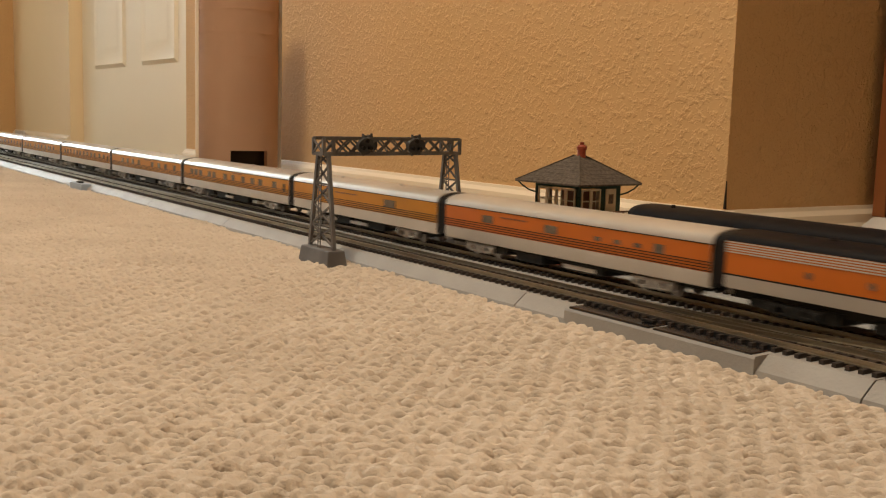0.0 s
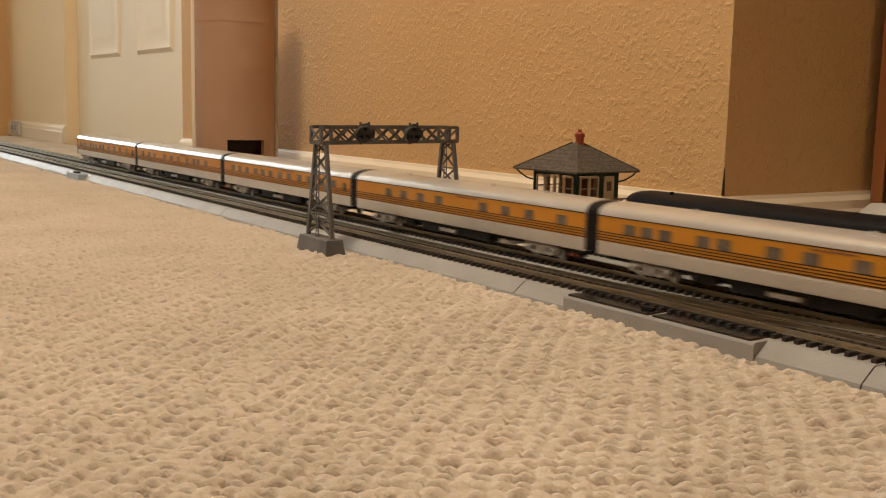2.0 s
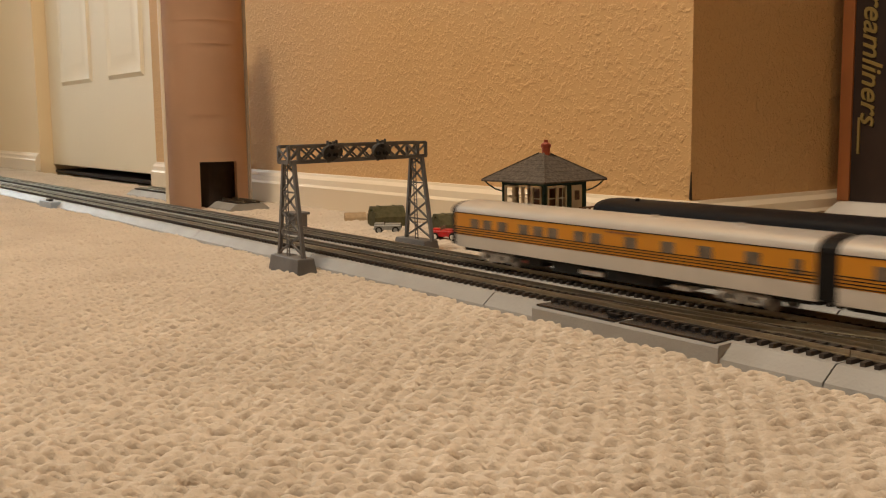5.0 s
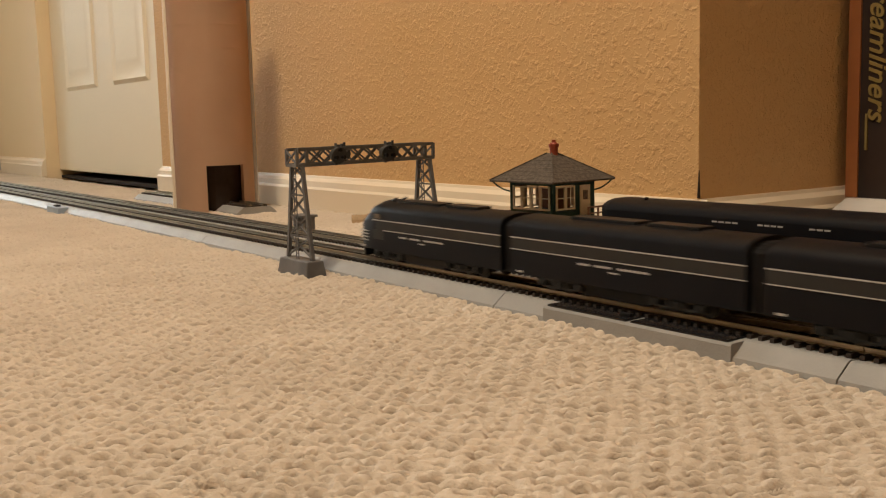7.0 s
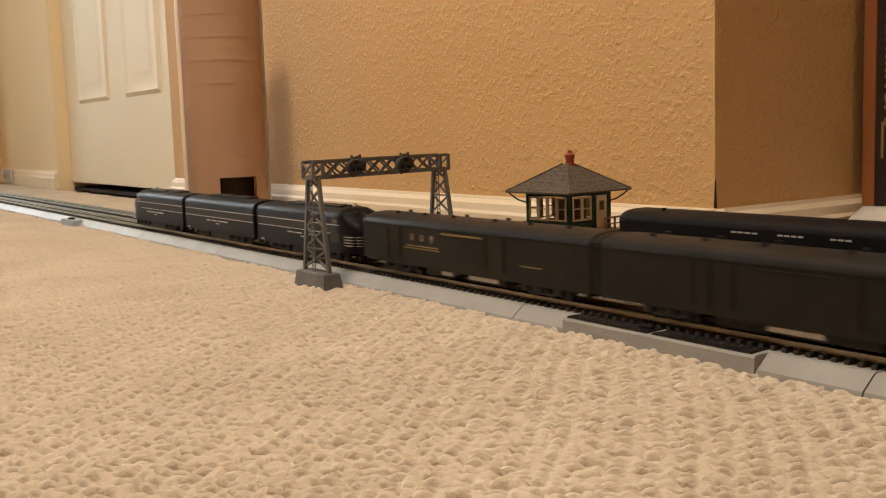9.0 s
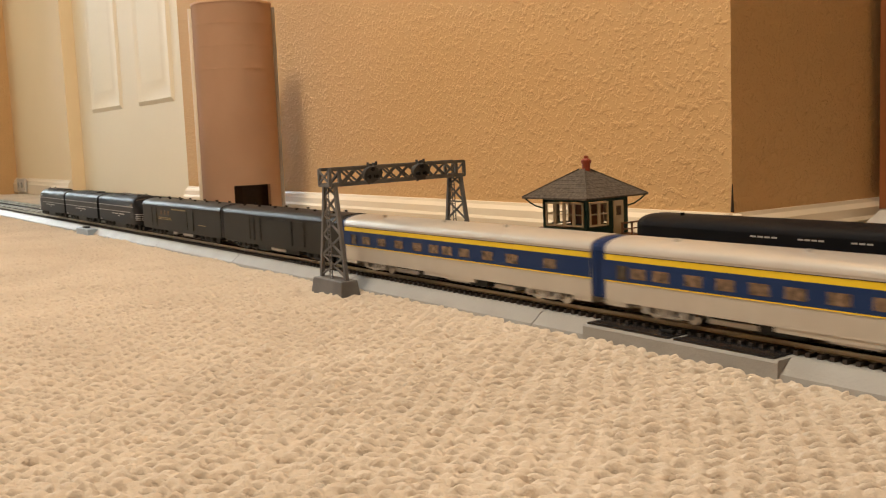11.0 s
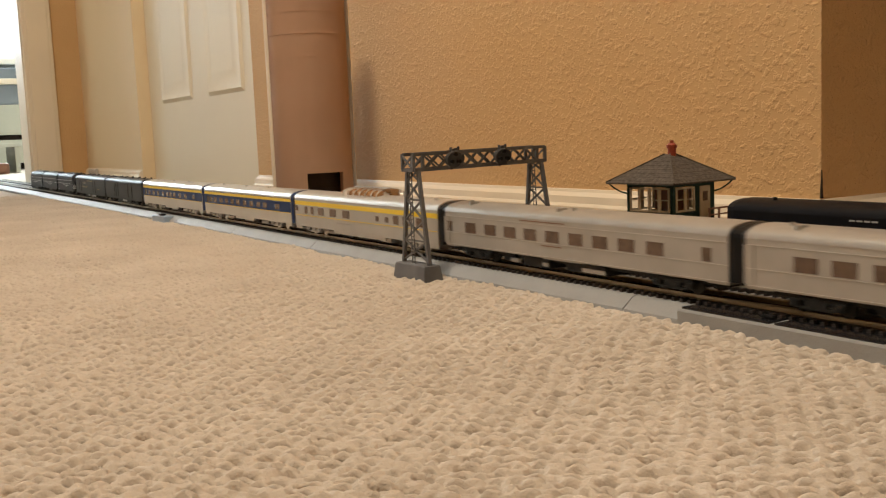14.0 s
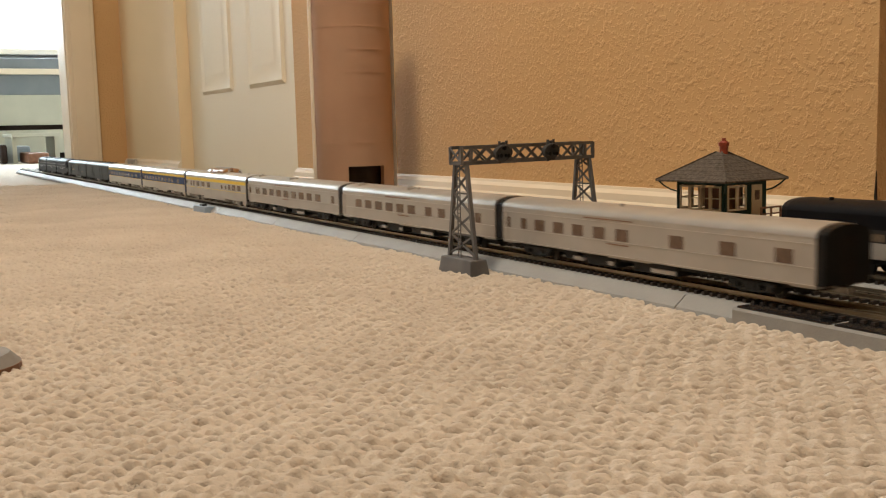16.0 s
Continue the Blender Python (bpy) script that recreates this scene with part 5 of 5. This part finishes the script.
dome = coach("silver dome coach with yellow stripe and glazed dome on the roof", b - a - 0.0116, M_SILVERM, M_SILVER, [(0.0408, 0.0448, M_YELLOW)],
             [(-0.138, 0.006, 0.0350, 0.0398), (-0.115, 0.006, 0.0326, 0.0396), (-0.100, 0.006, 0.0326, 0.0396), (-0.079, 0.013, 0.0326, 0.0396), (-0.052, 0.014, 0.0326, 0.0396), (-0.0236, 0.014, 0.0326, 0.0396), (0.039, 0.006, 0.0332, 0.0378), (0.0567, 0.006, 0.0332, 0.0378), (0.073, 0.009, 0.0326, 0.0396), (0.0916, 0.013, 0.0326, 0.0396), (0.1145, 0.013, 0.0326, 0.0396)], M_BROWNGLASS, M_TRUCK,
             [(0.0305, 0.0310, M_YELLOW)], [(-0.03, 0.03, 0.0270, 0.0008, M_GREYSTRIP)], [], None, [(0.09, -0.005), (0.12, -0.005)], M_TRUCKB, [(-0.06, 0.02, 0.0160, M_TRUCK), (0.05, 0.02, 0.0160, M_SILVERM)], skirt=(0.052, 0.0172))
M_DGLASS = bpy.data.materials.new("dome_glass")
M_DGLASS.use_nodes = True
pb = M_DGLASS.node_tree.nodes["Principled BSDF"]
pb.inputs["Transmission Weight"].default_value, pb.inputs["Roughness"].default_value, pb.inputs["IOR"].default_value = 1.0, 0.03, 1.06
pb.inputs["Base Color"].default_value = (1.0, 0.97, 0.92, 1)
bm = B()


def dome_ring(x, k, n=10):
    return x, [(-0.0135 * k, ZT - 0.004), *[(-0.0135 * k * math.cos(math.pi * i / n), ZT - 0.002 + 0.0080 * k * math.sin(math.pi * i / n) ** 0.7) for i in range(1, n)], (0.0135 * k, ZT - 0.004)]


loft(bm, [dome_ring(-0.0435, 0.80), dome_ring(-0.040, 0.98), dome_ring(-0.038, 1.0), dome_ring(0.036, 1.0), dome_ring(0.039, 0.97), dome_ring(0.0455, 0.72)])
dg = part("dome_glass", bm, M_DGLASS, dome, "clear glazed dome", True)
dg.visible_shadow = False
for x in (-0.036, -0.025, -0.0135, -0.002, 0.0095, 0.021, 0.0315):
    bm = B()
    k = 0.94 if x < -0.034 else 1.0
    pr = dome_ring(x, k * 1.012)[1]
    for (y0, z0), (y1, z1) in zip(pr, pr[1:]):
        beam(bm, (x, y0, z0), (x, y1, z1), 0.0011, 0.0007)
    part("dome_rib", bm, M_SILVER, dome)
bm = B()
box(bm, -0.035, 0.032, -0.0016, 0.0016, ZT + 0.0060, ZT + 0.0070)
part("dome_ridge", bm, M_SILVER, dome)
bm = B()
for i in range(6):
    for s in (-1, 1):
        box(bm, -0.032 + i * 0.0106, -0.0255 + i * 0.0106, s * 0.003, s * 0.0105, ZT - 0.001, ZT + 0.0028, 0.0006)
part("dome_seat_row", bm, M_SEAT, dome, "amber dome seats")
bm = B()
loft(bm, [(0.028, [(-0.0125, ZT - 0.004), (-0.0125, ZT - 0.001), (0.0125, ZT - 0.001), (0.0125, ZT - 0.004)]), (0.046, [(-0.006, ZT - 0.004), (-0.006, ZT - 0.0006), (0.006, ZT - 0.0006), (0.006, ZT - 0.004)])])
part("dome_fairing", bm, M_SILVER, dome)
cars2.append((dome, (a + b) / 2))
silw = [
    [(-0.137, 0.006)] + [(x, 0.0125) for x in (-0.108, -0.082, -0.0576, -0.0336, -0.0092, 0.0154, 0.039, 0.063, 0.0877)] + [(0.1277, 0.006)],
    [(x, 0.0125) for x in (-0.106, -0.084, -0.0615, -0.0387, -0.0167, 0.0057)] + [(0.037, 0.010), (0.060, 0.010), (0.1187, 0.008)],
    [(-0.1375, 0.005)] + [(-0.117, 0.006)] + [(x, 0.0105) for x in (-0.097, -0.0745, -0.0525, -0.0295, -0.0065, 0.0435, 0.0845, 0.1245)],
]
for k in range(3):
    a, b = e2[8 + k], e2[9 + k]
    car = coach("plain silver-grey streamliner sleeper with a row of dark square windows", b - a - 0.0116, M_SILVERM, M_SILVERM, [], [(x, w * 1.12, 0.0329, 0.0404) for x, w in silw[k]], M_BROWNGLASS, M_TRUCKB, [(0.0441, 0.0444, M_SILVER), (0.0320, 0.0323, M_SILVER), (0.0232, 0.0235, M_SILVER)],
                [(-0.02, 0.05, 0.0454, 0.0007, M_BROWN), (-0.01, 0.022, 0.0300, 0.0007, M_BROWN)], [(-0.141, 0.006, 0.0240, 0.0438, M_SILVERM)], None, [(-0.125, -0.004), (0.0, -0.006)] if k != 2 else [(-0.02, -0.006)], M_TRUCKB,
                [(0.03, 0.022, 0.0162, M_SILVERM), (-0.055, 0.010, 0.0162, M_SILVERM), (-0.02, 0.006, 0.0162, M_SILVERM)], zb=0.0222, skirt=(0.02, 0.0215))
    cars2.append((car, (a + b) / 2))
    for x in (-0.118, -0.012) if k != 2 else ():
        bm = B()
        box(bm, x, x + 0.003, -0.012, -0.004, ZT - 0.0035, ZT + 0.0008, 0.0006)
        part("roof_duct", bm, M_SILVERM, car)
    if k == 2:
        bm = B()
        hl = (b - a - 0.0116) / 2
        box(bm, hl + 0.0053, hl + 0.0050, -0.0055, 0.0055, 0.0225, 0.0480)
        part("end_door", bm, M_DARK, car)

# --- coach parked on the back track ---
parked = coach("parked coach with dark roof, black letterboard and silver fluted side", 0.290, M_SILVER, M_LOCO, [(0.0405, 0.0486, M_LOCO), (0.0325, 0.0405, M_LOCOG)], [(x, 0.012, 0.0337, 0.0380) for x in (-0.118, -0.098, -0.078, -0.058, -0.030, -0.010, 0.010, 0.030, 0.060, 0.080, 0.100)], M_GLASSG, M_TRUCKB,
               [(0.0322, 0.0327, M_SILVER)], [(-0.046, 0.020, 0.0462, 0.0009, M_LETTER), (-0.014, 0.018, 0.0462, 0.0009, M_LETTER), (0.018, 0.014, 0.0462, 0.0009, M_LETTER)], [], (0.0236, 0.0318, 8), [(-0.12, -0.006)], M_TRUCKB, [], 2, zb=0.0230, zs=0.0486, zt=0.0560)
parked.location = (-0.500 + 0.145, Y3, 0)


# ---- what moves ----
def eased(t, table):
    """The small gain or loss on steady running, between the times of the table."""
    for (ta, a), (tb, b) in zip(table, table[1:]):
        if t <= tb:
            return a + (b - a) * (t - ta) / (tb - ta)
    return table[-1][1]


GAIN1 = [(0, 0.0), (2.5, 0.0), (4.2, -0.008), (16, -0.06)]
GAIN2 = [(0, 0.03), (6, 0.014), (6.5, 0.009), (7, 0.004), (8, 0.006), (10.5, 0.015), (12, 0.018), (13, 0.0165), (13.5, 0.0135), (14.5, 0.003), (16, -0.0075)]


def motions():
    times = [0.25 * k for k in range(65)]
    for car, x0 in cars1:
        walk(car, [(t, pose(x0 + V1 * t + eased(t, GAIN1), Y2, 0)) for t in times])
    for car, x16 in cars2:
        walk(car, [(t, pose(x16 + V2 * (t - 16.0) + eased(t, GAIN2), Y1, 0)) for t in times])


motions()
